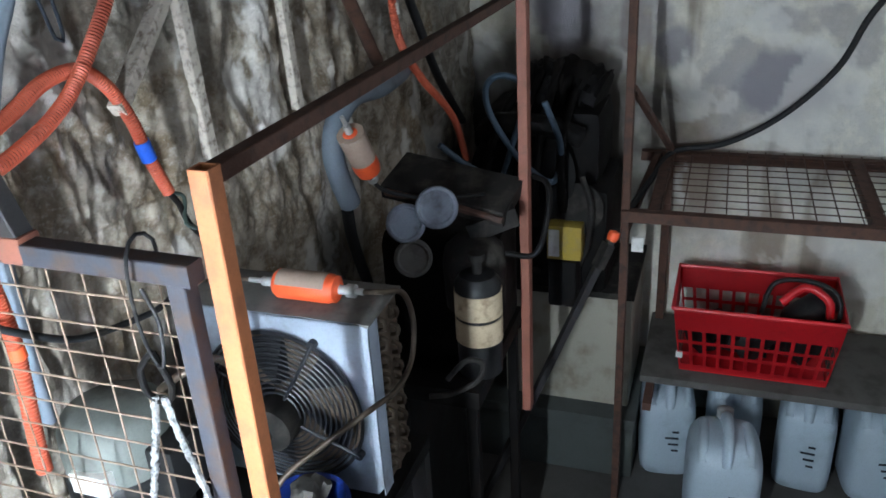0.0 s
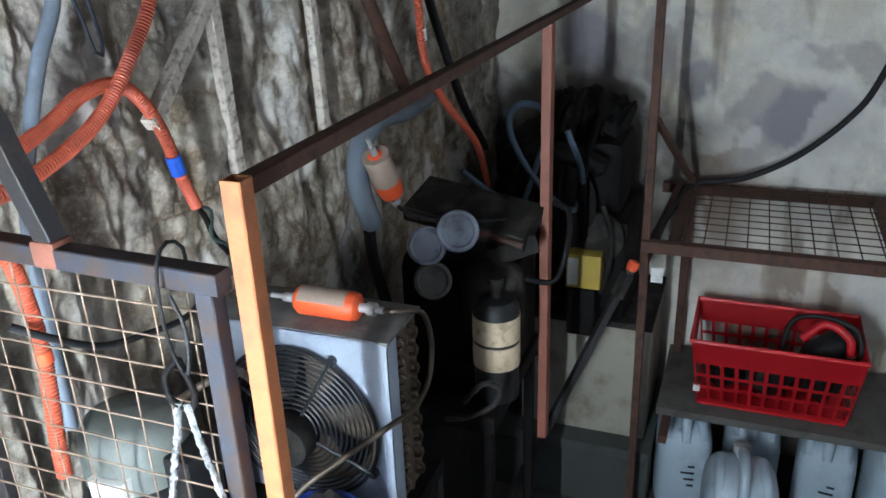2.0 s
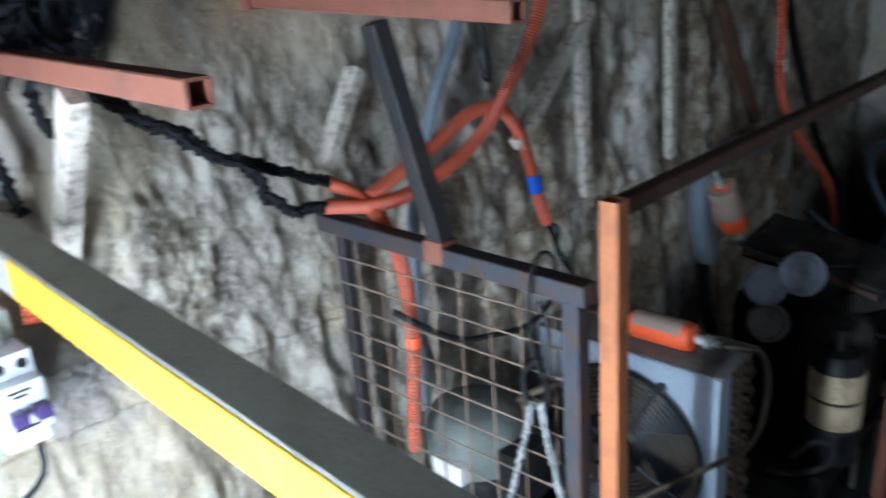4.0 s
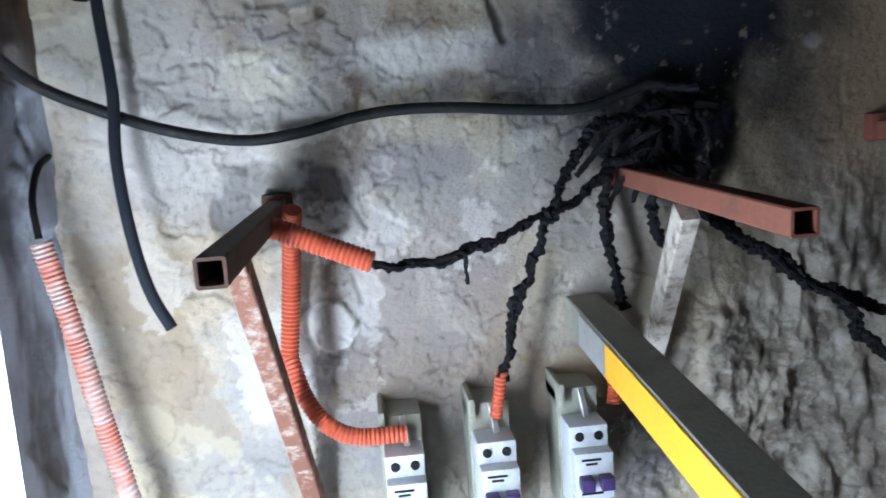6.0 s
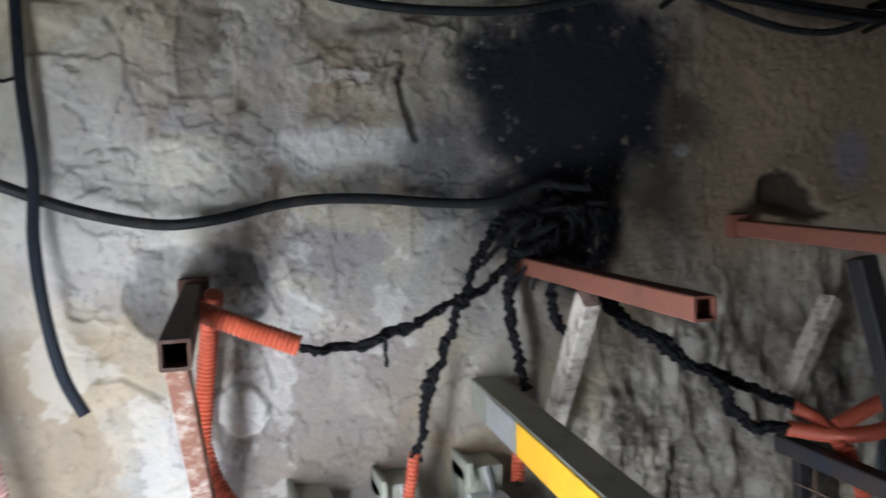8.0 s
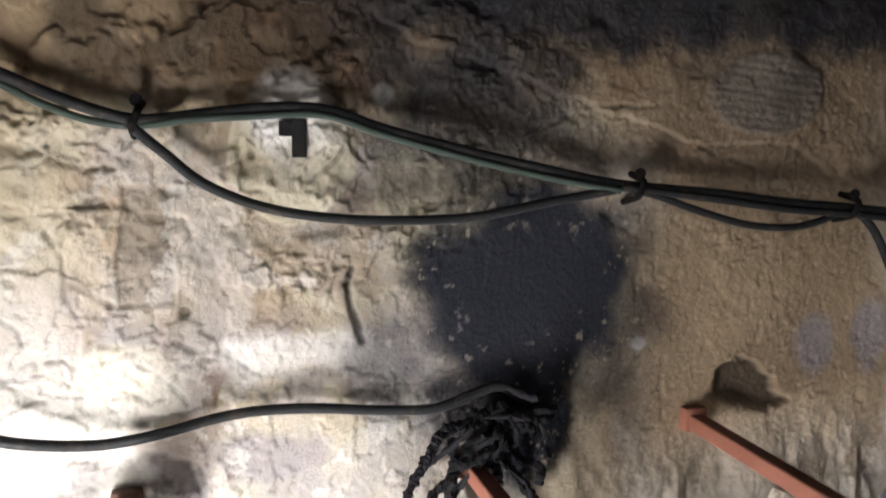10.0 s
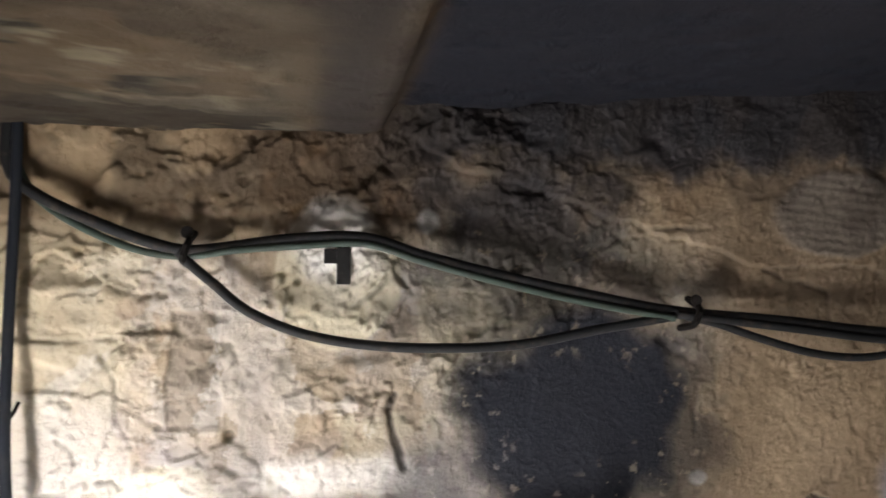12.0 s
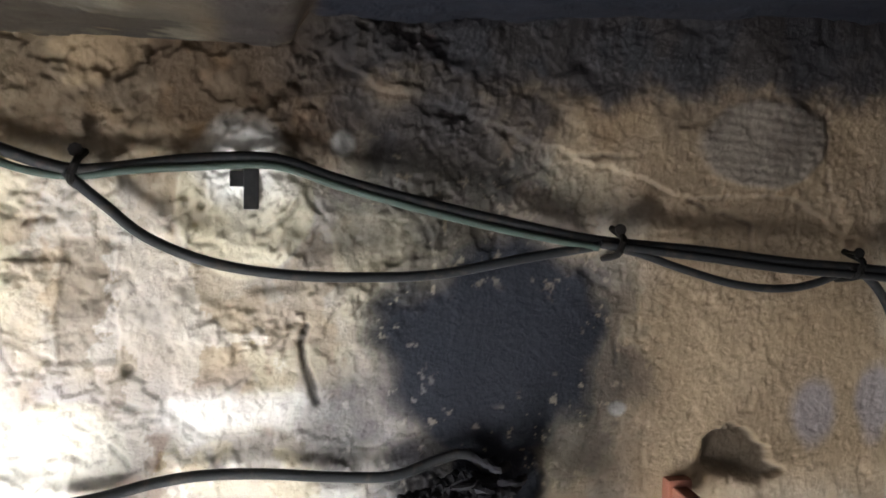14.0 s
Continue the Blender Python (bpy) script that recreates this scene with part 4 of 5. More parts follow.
cable("wire_tail", "dark and green wires leaving a conduit", [(0.858, -0.058, 1.384), (0.872, -0.06, 1.36), (0.878, -0.065, 1.33), (0.905, -0.07, 1.285), (0.92, -0.07, 1.22)], 0.0045, GREASE)
cable("wire_tail", "thin green wire hanging from a conduit", [(0.86, -0.06, 1.382), (0.885, -0.06, 1.366), (0.866, -0.07, 1.335), (0.895, -0.07, 1.31), (0.9, -0.07, 1.26)], 0.003, GREEN_CABLE)
cable("grey_hose", "dark grey hose hanging down the stone wall", [(0.70, -0.05, 1.75), (0.687, -0.055, 1.68), (0.645, -0.06, 1.62), (0.612, -0.06, 1.55), (0.59, -0.06, 1.49), (0.58, -0.06, 1.42), (0.58, -0.05, 1.2)], 0.0085, HOSE_GREY)
cable("wire_loop", "thin pale wire loop hanging from a bracket", [(0.69, -0.07, 1.70), (0.70, -0.075, 1.66), (0.706, -0.08, 1.62), (0.716, -0.08, 1.615), (0.722, -0.075, 1.64), (0.715, -0.07, 1.70)], 0.0022, GREY_RUBBER)
tagged(link("whitewashed_rod", beam((0.542, -0.03, 1.652), (0.467, -0.045, 1.552), 0.02, 0.018), FLAKED), "short slanting rod with flaking whitewash above the cage", "rod")
tagged(link("whitewashed_rod", beam((0.80, -0.055, 1.513), (1.02, -0.03, 1.68), 0.02, 0.02), FLAKED), "slanting steel rod with flaking whitewash", "rod")
tagged(link("rusty_pipe", pipe([(1.40, -0.06, 1.66), (1.63, -0.045, 1.395)], 0.014, seg=12), RUST, smooth=True), "rusty pipe leaning on the stone wall", "pipe")
for rx0, rx1, zz in ((0.985, 1.018, 1.70), (1.262, 1.305, 1.72)):
    tagged(link("wall_batten", beam((rx0, -0.035, zz), (rx1, -0.02, 1.38), 0.022, 0.016), FLAKED), "upright whitewashed batten on the stone wall", "batten")

cable("jumper_wire", "black wire looping below the circuit breakers", [(0.115, -0.07, 1.405), (0.11, -0.075, 1.375), (0.085, -0.07, 1.355), (0.055, -0.065, 1.36), (0.035, -0.07, 1.39)], 0.0028, RUBBER)
# ---- the cage: frame, wire mesh, posts ----
XG = 0.482


def cage():
    t = thing("wire_cage", "square steel frame with rusty welded wire mesh", "cage")
    part("rail", beam((XG, 0.02, 1.488), (XG - 0.004, -0.384, 1.482), 0.02), BLUE_STEEL, t, "dark blue-grey steel rail")
    part("wall_leg", beam((XG + 0.006, -0.04, 1.478), (XG + 0.012, -0.045, 0.0), 0.014), DARK_STEEL, t)
    part("front_leg", beam((XG - 0.004, -0.368, 1.478), (XG - 0.002, -0.368, 0.0), 0.018), BLUE_STEEL, t)
    part("strut", beam((0.438, -0.185, 1.714), (XG, -0.205, 1.496), 0.02), DARK_STEEL, t, "black steel strut")
    part("weld_spot", box((XG - 0.013, -0.218, 1.474), (XG + 0.012, -0.19, 1.5), 0.004), RED_OXIDE, t, "bare rusty weld")
    part("bottom_rail", beam((XG, -0.04, 0.5), (XG, -0.37, 0.5), 0.018), BLUE_STEEL, t)
    for k in range(30):
        z = 1.45 - 0.031 * k
        part("wire", beam((XG - 0.004, -0.04, z - 0.002), (XG - 0.006, -0.368, z + 0.002), 0.0019, bevel=0.0004), MESH_WIRE, t)
    for k in range(8):
        y = -0.07 - 0.039 * k
        part("wire", beam((XG - 0.001, y, 1.48), (XG - 0.001, y + 0.004, 0.5), 0.0019, bevel=0.0004), MESH_WIRE, t)


cage()


def posts():
    t = thing("post_frame", "orange and rust-red steel posts joined by a top bar", "frame")
    part("front_post", beam((0.498, -0.396, 0.0), (0.4965, -0.396, 1.565), 0.019, 0.019, 0.002, up=(1, 0, 0)), ORANGE_STEEL, t, "bright orange primed post")
    part("top_bar", beam((0.506, -0.394, 1.555), (XE, -0.394, 1.555), 0.016), RUST, t, "rusty top bar")
    part("middle_post", beam((1.543, -0.394, 0.60), (1.541, -0.394, 1.547), 0.03, 0.02), RED_OXIDE, t, "red-brown post")
    part("bolt", turned([(0, 0.008), (0.012, 0.008)], (1.01, -0.378, 1.548), (0, -1, 0), 6), RUST, t)


posts()


def hook_and_rope():
    t = thing("hook_and_rope", "black wire hook with a shackle and white rope on the rail", "hook")
    x, y = XG - 0.018, -0.335
    part("hook", pipe([(x + 0.03, y, 1.47), (x + 0.03, y, 1.5), (x + 0.012, y, 1.512), (x - 0.004, y, 1.498), (x - 0.004, y + 0.004, 1.45), (x - 0.002, y, 1.41), (x - 0.004, y - 0.012, 1.40), (x, y - 0.014, 1.44), (x, y - 0.004, 1.47)], 0.0018, seg=8), BLACK, t)
    part("shackle", pipe([(x, y, 1.41), (x - 0.005, y + 0.012, 1.395), (x - 0.005, y + 0.01, 1.37), (x, y - 0.004, 1.36), (x, y - 0.012, 1.378), (x, y - 0.004, 1.40), (x, y, 1.41)], 0.0032, seg=8), GREASE, t)
    for dy, e in ((0.005, 0.045), (-0.004, -0.04)):
        part("rope", pipe([(x - 0.003, y + dy, 1.368), (x - 0.004, y + dy * 0.8 + e * 0.2, 1.33), (x - 0.004, y + e * 0.6, 1.28), (x - 0.004, y + e, 1.2), (x - 0.002, y + e, 1.1)], 0.0032, step=0.003, seg=8, lumps=0.7), ROPE, t, "dirty white rope")


hook_and_rope()
conduit("red_hose", "orange corrugated hose hanging behind the cage", [(0.505, -0.09, 1.5), (0.518, -0.1, 1.449), (0.526, -0.1, 1.402), (0.528, -0.1, 1.334), (0.518, -0.1, 1.23), (0.516, -0.1, 1.19)], 0.0085, ORANGE_CONDUIT)
tagged(link("pink_band", pipe([(0.528, -0.1, 1.342), (0.5285, -0.1, 1.328)], 0.0094, seg=12), SIGNAL_ORANGE, smooth=True), "bright reddish tape band on a hose", "tape")
cable("loose_cable", "black cable sagging behind the wire mesh", [(0.5, -0.1, 1.385), (0.525, -0.12, 1.362), (0.585, -0.12, 1.320), (0.654, -0.12, 1.298), (0.731, -0.12, 1.284), (0.82, -0.1, 1.29)], 0.0042, RUBBER)


# ---- bench with the refrigeration parts ----
def bench():
    t = thing("machine_bench", "dark steel bench carrying the condenser and compressor", "bench")
    part("top", box((0.515, -0.362, 0.905), (0.99, -0.03, 0.93), 0.003), GREASE, t)
    for x in (0.53, 0.97):
        for y in (-0.35, -0.05):
            part("leg", beam((x, y, 0.0), (x, y, 0.905), 0.025), DARK_STEEL, t)


bench()


def compressor():
    t = thing("compressor", "grey-green compressor dome with a paper label", "compressor")
    cx, cy = 0.615, -0.112
    part("shell", turned([(0, 0.056), (0.06, 0.066), (0.205, 0.067), (0.228, 0.065), (0.242, 0.058), (0.25, 0.044), (0.254, 0.0)], (cx, cy, 0.965), (0, 0, 1), 28), MOTOR_GREY, t)
    part("lower_band", turned([(0, 0.068), (0.165, 0.07), (0.172, 0.067)], (cx, cy, 0.965), (0, 0, 1), 28), BLACK, t, "black lower band")
    part("label", box((cx - 0.073, cy - 0.036, 1.138), (cx - 0.056, cy + 0.012, 1.165), 0.001), LABEL_WHITE, t, "white paper label")
    part("terminal_box", box((cx - 0.03, cy - 0.098, 1.10), (cx + 0.03, cy - 0.06, 1.18), 0.006), BLACK, t)
    part("tube", pipe([(cx + 0.03, cy - 0.05, 1.22), (cx + 0.03, cy - 0.09, 1.25), (cx + 0.08, cy - 0.1, 1.24), (cx + 0.16, cy - 0.08, 1.15)], 0.005), COPPER, t)
    for a in (0, 1, 2, 3):
        part("foot", box((cx - 0.07 + 0.11 * (a % 2), cy - 0.07 + 0.11 * (a // 2), 0.93), (cx - 0.04 + 0.11 * (a % 2), cy - 0.04 + 0.11 * (a // 2), 0.967), 0.003), BLACK, t)


compressor()


def condenser():
    t = thing("condenser_unit", "galvanised condenser with a black fan and dirty coil", "condenser")
    x0, x1, ya, yb, z0, z1 = 0.838, 0.955, -0.348, -0.05, 0.932, 1.222
    part("coil", box((x0 + 0.03, ya + 0.006, z0), (x1 - 0.008, yb - 0.006, z1 - 0.012)), FINS, t, "dirty brown finned coil")
    part("top_sheet", box((x0, ya - 0.001, z1 - 0.004), (x1, yb + 0.001, z1), 0.001), DUST_GREY, t, "dust-covered top sheet")
    cy, cz, r = -0.2, 1.068, 0.124
    bm = bmesh.new()
    n = 64
    rim = [bm.verts.new((x0, cy + r * math.cos(2 * math.pi * k / n), cz + r * math.sin(2 * math.pi * k / n))) for k in range(n)]
    lip = [bm.verts.new((x0 + 0.03, cy + r * math.cos(2 * math.pi * k / n), cz + r * math.sin(2 * math.pi * k / n))) for k in range(n)]
    out = []
    for k in range(n):
        a = 2 * math.pi * k / n
        c, s = math.cos(a), math.sin(a)
        f = min((yb - cy if c > 0 else cy - ya) / max(abs(c), 1e-6), (z1 - cz if s > 0 else cz - z0) / max(abs(s), 1e-6))
        out.append(bm.verts.new((x0, cy + f * c, cz + f * s)))
    for k in range(n):
        j = (k + 1) % n
        bm.faces.new((rim[k], rim[j], out[j], out[k]))
        bm.faces.new((rim[k], lip[k], lip[j], rim[j]))
    part("front_panel", bm, GALV, t, "pale bluish galvanised front", smooth=False)
    for y in (ya, yb - 0.002):
        part("side_flange", box((x0, y, z0), (x0 + 0.03, y + 0.002, z1 - 0.004)), GALV, t)
    for k in range(9):
        for c in range(2):
            zz = z0 + 0.025 + 0.03 * k
            part("return_bend", pipe([(x0 + 0.045 + 0.04 * c, ya + 0.006, zz - 0.009), (x0 + 0.045 + 0.04 * c, ya - 0.004, zz - 0.006), (x0 + 0.045 + 0.04 * c, ya - 0.004, zz + 0.006), (x0 + 0.045 + 0.04 * c, ya + 0.006, zz + 0.009)], 0.0038, seg=8, step=0.006), COPPER, t)
    g = part("fan_guard", pipe([(x0 - 0.006, cy + r * 1.02 * math.cos(a * math.pi / 24), cz + r * 1.02 * math.sin(a * math.pi / 24)) for a in range(49)], 0.003, raw=True, seg=6), FAN_BLACK, t, "black wire fan guard")
    for k in range(1, 13):
        rr = r * (1.02 - 0.062 * k)
        part("ring", pipe([(x0 - 0.006 - 0.001 * k, cy + rr * math.cos(a * math.pi / 20), cz + rr * math.sin(a * math.pi / 20)) for a in range(41)], 0.0016, raw=True, seg=5), FAN_BLACK, g)
    for a in range(4):
        c, s = math.cos(0.5 + a * math.pi / 2), math.sin(0.5 + a * math.pi / 2)
        part("spoke", pipe([(x0 - 0.008, cy + r * 1.08 * c, cz + r * 1.08 * s), (x0 - 0.02, cy + 0.03 * c, cz + 0.03 * s)], 0.0028, seg=6), FAN_BLACK, g)
        part("lug", turned([(0, 0.007), (0.01, 0.007)], (x0 - 0.01, cy + r * 1.06 * c, cz + r * 1.06 * s), (1, 0, 0), 10), FAN_BLACK, g)
    m = part("fan_motor", turned([(0, 0.02), (0.01, 0.034), (0.05, 0.036), (0.06, 0.03)], (x0 - 0.06, cy, cz - 0.01), (1, 0, 0), 20), DUSTY_IRON, t, "grey fan motor")
    part("shaft_cap", turned([(0, 0.012), (0.012, 0.012)], (x0 - 0.072, cy, cz - 0.01), (1, 0, 0), 12), BLACK, m)
    for k in range(5):
        a = k * 2 * math.pi / 5
        bm = bmesh.new()
        vs = [bm.verts.new((x0 + 0.008 + dx, cy + rr * math.cos(a + da), cz + rr * math.sin(a + da))) for rr, da, dx in ((0.03, -0.25, 0.0), (0.112, -0.3, 0.0), (0.115, 0.3, 0.02), (0.03, 0.25, 0.02))]
        f = bm.faces.new(vs)
        bmesh.ops.solidify(bm, geom=[f], thickness=0.002)
        part("blade", bm, FAN_BLACK, t, smooth=False)


condenser()


def drier(a, b, r, label, dusty):
    """A filter drier: signal-orange can, dust on its upper side, brass necks."""
    t = thing("filter_drier", label, "filter drier", "orange filter driers")
    a, b = Vector(a), Vector(b)
    d, ln = (b - a).normalized(), (b - a).length
    part("can", turned([(0, 0.007), (0.004, r * 0.8), (0.01, r), (ln - 0.014, r), (ln - 0.01, r * 0.92), (ln - 0.004, r * 0.9), (ln, 0.008)], a, d, 24), SIGNAL_ORANGE, t)
    part("neck", turned([(0, 0.007), (0.012, 0.007), (0.012, 0.01), (0.024, 0.01), (0.024, 0.005), (0.036, 0.005)], b, d, 12), BARE_METAL, t, "brass flare neck")
    part("neck", turned([(0, 0.007), (0.018, 0.007), (0.018, 0.004), (0.04, 0.004)], a, -d, 12), BARE_METAL, t)
    bm = bmesh.new()
    s = d.cross(Vector((0, 0, 1))).normalized()
    u = s.cross(d)
    if dusty == "end":
        bm = turned([(0, r * 1.012), (ln * 0.62, r * 1.012)], a + d * (ln * 0.02), d, 24, bm)
    else:
        lines = []
        for h in (0.012, ln * 0.3, ln * 0.6, ln - 0.016):
            lines.append([bm.verts.new(a + d * h + (s * math.cos(q) + u * math.sin(q)) * r * 1.015) for q in [0.12 * math.pi + 0.1 * math.pi * k * 0.9 for k in range(9)]])
        for p, q in zip(lines, lines[1:]):
            for k in range(8):
                bm.faces.new((p[k], p[k + 1], q[k + 1], q[k]))
    part("dust_film", bm, DUST_BEIGE, t, "layer of beige dust")


drier((0.885, -0.185, 1.245), (0.885, -0.288, 1.245), 0.0215, "bright orange filter drier lying on the condenser", "top")
drier((1.245, -0.15, 1.355), (1.30, -0.155, 1.262), 0.025, "dusty filter drier with an orange end, hanging upright", "end")
cable("copper_line", "thin metal line leaving the filter drier", [(0.885, -0.322, 1.245), (0.9, -0.345, 1.24), (0.935, -0.36, 1.222), (0.955, -0.364, 1.17), (0.945, -0.364, 1.118), (0.91, -0.366, 1.102), (0.85, -0.37, 1.11), (0.80, -0.362, 1.119), (0.74, -0.309, 1.089), (0.70, -0.271, 1.061), (0.66, -0.24, 1.0), (0.64, -0.23, 0.935)], 0.0042, COPPER)
cable("copper_line", "thin metal line entering the filter drier", [(0.885, -0.147, 1.245), (0.89, -0.11, 1.24), (0.9, -0.06, 1.226)], 0.0035, COPPER)


def bucket():
    t = thing("bucket", "small blue plastic bucket beside the fan", "bucket")
    part("shell", turned([(0, 0.045), (0.075, 0.055), (0.078, 0.058), (0.082, 0.058), (0.078, 0.052), (0.01, 0.042)], (0.72, -0.29, 0.93), (0, 0, 1), 24), BLUE_PLASTIC, t)
    part("rag", pipe([(0.69, -0.31, 1.0), (0.71, -0.29, 1.02), (0.74, -0.28, 1.015), (0.75, -0.3, 1.0)], 0.018, lumps=0.6, seg=10, step=0.006), BOARD, t, "dirty beige rag")


bucket()


# ---- old refrigeration set behind the condenser ----
def old_set():
    t = thing("refrigeration_set", "greasy black refrigeration set with pale caps and a dusty hood", "machine")
    part("base", box((1.24, -0.22, 0.0), (1.6, -0.06, 0.8), 0.01), GREASE, t)
    part("base_plate", box((1.24, -0.37, 0.8), (1.6, -0.06, 0.84), 0.004), GREASE, t)
    for lx in (1.26, 1.58):
        part("leg", beam((lx, -0.35, 0), (lx, -0.35, 0.8), 0.022), GREASE, t)
    part("body", box((1.42, -0.365, 0.83), (1.6, -0.1, 1.08), 0.03), GREASE, t)
    hood = part("hood", beam((1.5, -0.12, 1.185), (1.48, -0.385, 1.148), 0.13, 0.036, up=(-0.25, 0, 1), bevel=0.012), DUSTY_IRON, t, "dusty sheet-metal hood")
    part("rim", pipe([(1.43, -0.125, 1.172), (1.42, -0.25, 1.158), (1.41, -0.38, 1.136)], 0.007, lumps=0.4), RUST, hood)
    for c, r, mat in (((1.36, -0.178, 1.118), 0.04, PALE_DISC), ((1.385, -0.236, 1.146), 0.043, PALE_DISC), ((1.345, -0.194, 1.05), 0.039, DUST_GREY)):
        part("cap", turned([(0, r * 0.9), (0.01, r), (0.05, r), (0.058, r * 0.93), (0.06, r * 0.8), (0.056, r * 0.7), (0.058, 0.0)], (c[0] + 0.04, c[1], c[2]), (-1, -0.42, 0.45), 26), mat, t, "pale round cap" if mat is PALE_DISC else "dusty round cap")
    part("dome", turned([(0, 0.062), (0.1, 0.066), (0.13, 0.06), (0.15, 0.04), (0.155, 0.0)], (1.42, -0.315, 0.94), (0, 0, 1), 26), DUSTY_IRON, t, "dusty steel dome")
    b = part("receiver", turned([(0, 0.045), (0.2, 0.046), (0.215, 0.035), (0.22, 0.0)], (1.33, -0.348, 0.84), (0, 0, 1), 26), BLACK, t, "black receiver bottle")
    part("label", turned([(0, 0.0475), (0.052, 0.0475)], (1.33, -0.348, 0.972), (0, 0, 1), 26), LABEL_BEIGE, b, "torn beige label")
    part("label", turned([(0, 0.0475), (0.05, 0.0475)], (1.33, -0.348, 0.915), (0, 0, 1), 26), LABEL_BEIGE, b, "torn beige label")
    part("valve", turned([(0, 0.01), (0.03, 0.01), (0.03, 0.016), (0.045, 0.016)], (1.33, -0.348, 1.055), (0, 0, 1), 12), DUSTY_IRON, b)
    part("motor_neck", beam((1.43, -0.3, 1.1), (1.47, -0.39, 1.13), 0.05, 0.04), DUSTY_IRON, t)
    part("line", pipe([(1.5, -0.42, 1.2), (1.48, -0.455, 1.19), (1.45, -0.46, 1.13), (1.43, -0.44, 1.06), (1.42, -0.38, 1.06)], 0.006), GREASE, t)
    part("line", pipe([(1.3, -0.155, 1.25), (1.33, -0.17, 1.215), (1.38, -0.22, 1.185), (1.42, -0.28, 1.175), (1.46, -0.33, 1.17)], 0.004), RUBBER, t)
    part("line", pipe([(1.18, -0.29, 0.862), (1.2, -0.33, 0.862), (1.22, -0.375, 0.885), (1.22, -0.386, 0.925), (1.2, -0.36, 0.94), (1.19, -0.325, 0.9)], 0.0055), DUSTY_IRON, t)
    part("line", pipe([(1.3, -0.1, 1.18), (1.33, -0.09, 1.1), (1.36, -0.1, 0.98), (1.36, -0.12, 0.88)], 0.012), BLACK, t)


old_set()
cable("grey_hose", "thick grey insulated hose bent over the stone wall", [(1.75, -0.06, 1.36), (1.66, -0.08, 1.362), (1.507, -0.1, 1.371), (1.38, -0.1, 1.385), (1.30, -0.1, 1.36), (1.27, -0.1, 1.31), (1.285, -0.1, 1.25), (1.315, -0.1, 1.19)], 0.021, HOSE_GREY, seg=14)
conduit("orange_conduit", "orange conduit coming down near the corner", [(1.59, -0.1, 1.7), (1.602, -0.1, 1.582), (1.628, -0.1, 1.449), (1.742, -0.1, 1.338), (1.90, -0.1, 1.23), (1.99, -0.1, 1.15), (2.06, -0.1, 1.03)], 0.009, ORANGE_CONDUIT, ribs=0.007)
tagged(link("white_band", pipe([(1.612, -0.1, 1.525), (1.617, -0.1, 1.5)], 0.0115, seg=12), LABEL_WHITE, smooth=True), "white tape band on an orange conduit", "tape")
cable("black_pipe", "black cable beside the orange conduit", [(1.68, -0.07, 1.7), (1.716, -0.08, 1.570), (1.806, -0.08, 1.445), (1.919, -0.08, 1.298), (2.103, -0.08, 1.128)], 0.011, BLACK)


# ---- engine on the white box, in the corner ----
def engine():
    t = thing("old_engine", "greasy black engine heap with hoses on a white box", "engine")
    part("block", box((2.08, -0.5, 0.63), (2.4, -0.1, 0.95), 0.03), GREASE, t)
    part("head", box((2.12, -0.47, 0.94), (2.38, -0.13, 1.16), 0.04), GREASE, t)
    part("cover", pipe([(2.24, -0.45, 1.17), (2.25, -0.36, 1.2), (2.24, -0.22, 1.19)], 0.075, lumps=0.35, seg=18, seed=70), GREASE, t)
    part("flywheel", turned([(0, 0.14), (0.04, 0.15), (0.045, 0.05)], (2.1, -0.26, 0.98), (-1, 0, 0.2), 30), GREASE, t)
    part("pulley", turned([(0, 0.06), (0.012, 0.07), (0.02, 0.058), (0.03, 0.07), (0.04, 0.02)], (2.08, -0.42, 0.9), (-1, 0, 0.2), 24), DUSTY_IRON, t)
    for k in range(4):
        part("lead", pipe([(2.05, -0.14 - 0.08 * k, 0.9), (2.0, -0.17 - 0.07 * k, 1.0 + 0.05 * (k % 2)), (2.06, -0.2 - 0.06 * k, 1.14), (2.2, -0.24 - 0.05 * k, 1.22 + 0.03 * (k % 3))], 0.012, lumps=0.3, seed=60 + k), GREASE, t)
    part("hose", pipe([(2.0, -0.22, 1.0), (1.98, -0.26, 1.12), (1.97, -0.3, 1.25), (1.97, -0.24, 1.29), (1.98, -0.19, 1.26), (1.98, -0.2, 1.18), (1.98, -0.28, 1.06), (2.0, -0.36, 1.0), (2.0, -0.38, 1.1), (1.99, -0.34, 1.22)], 0.0085), BLUE_HOSE, t, "dark blue hose loop")
    part("hose", pipe([(1.9, -0.08, 1.12), (1.95, -0.14, 1.05), (2.0, -0.2, 1.0), (2.04, -0.25, 0.98)], 0.0085), BLUE_HOSE, t)
    part("line", pipe([(2.05, -0.43, 1.0), (2.02, -0.46, 0.92), (2.03, -0.45, 0.8), (2.06, -0.42, 0.72)], 0.008), DUSTY_IRON, t)
    for k in range(5):
        part("bolt", turned([(0, 0.012), (0.015, 0.012)], (2.075, -0.2 - 0.05 * k, 0.7 + 0.02 * (k % 2)), (-1, 0, 0), 6), DUSTY_IRON, t)
    part("manifold", pipe([(2.09, -0.15, 1.1), (2.05, -0.2, 1.14), (2.05, -0.32, 1.14), (2.08, -0.42, 1.1)], 0.03, lumps=0.2), GREASE, t)


engine()


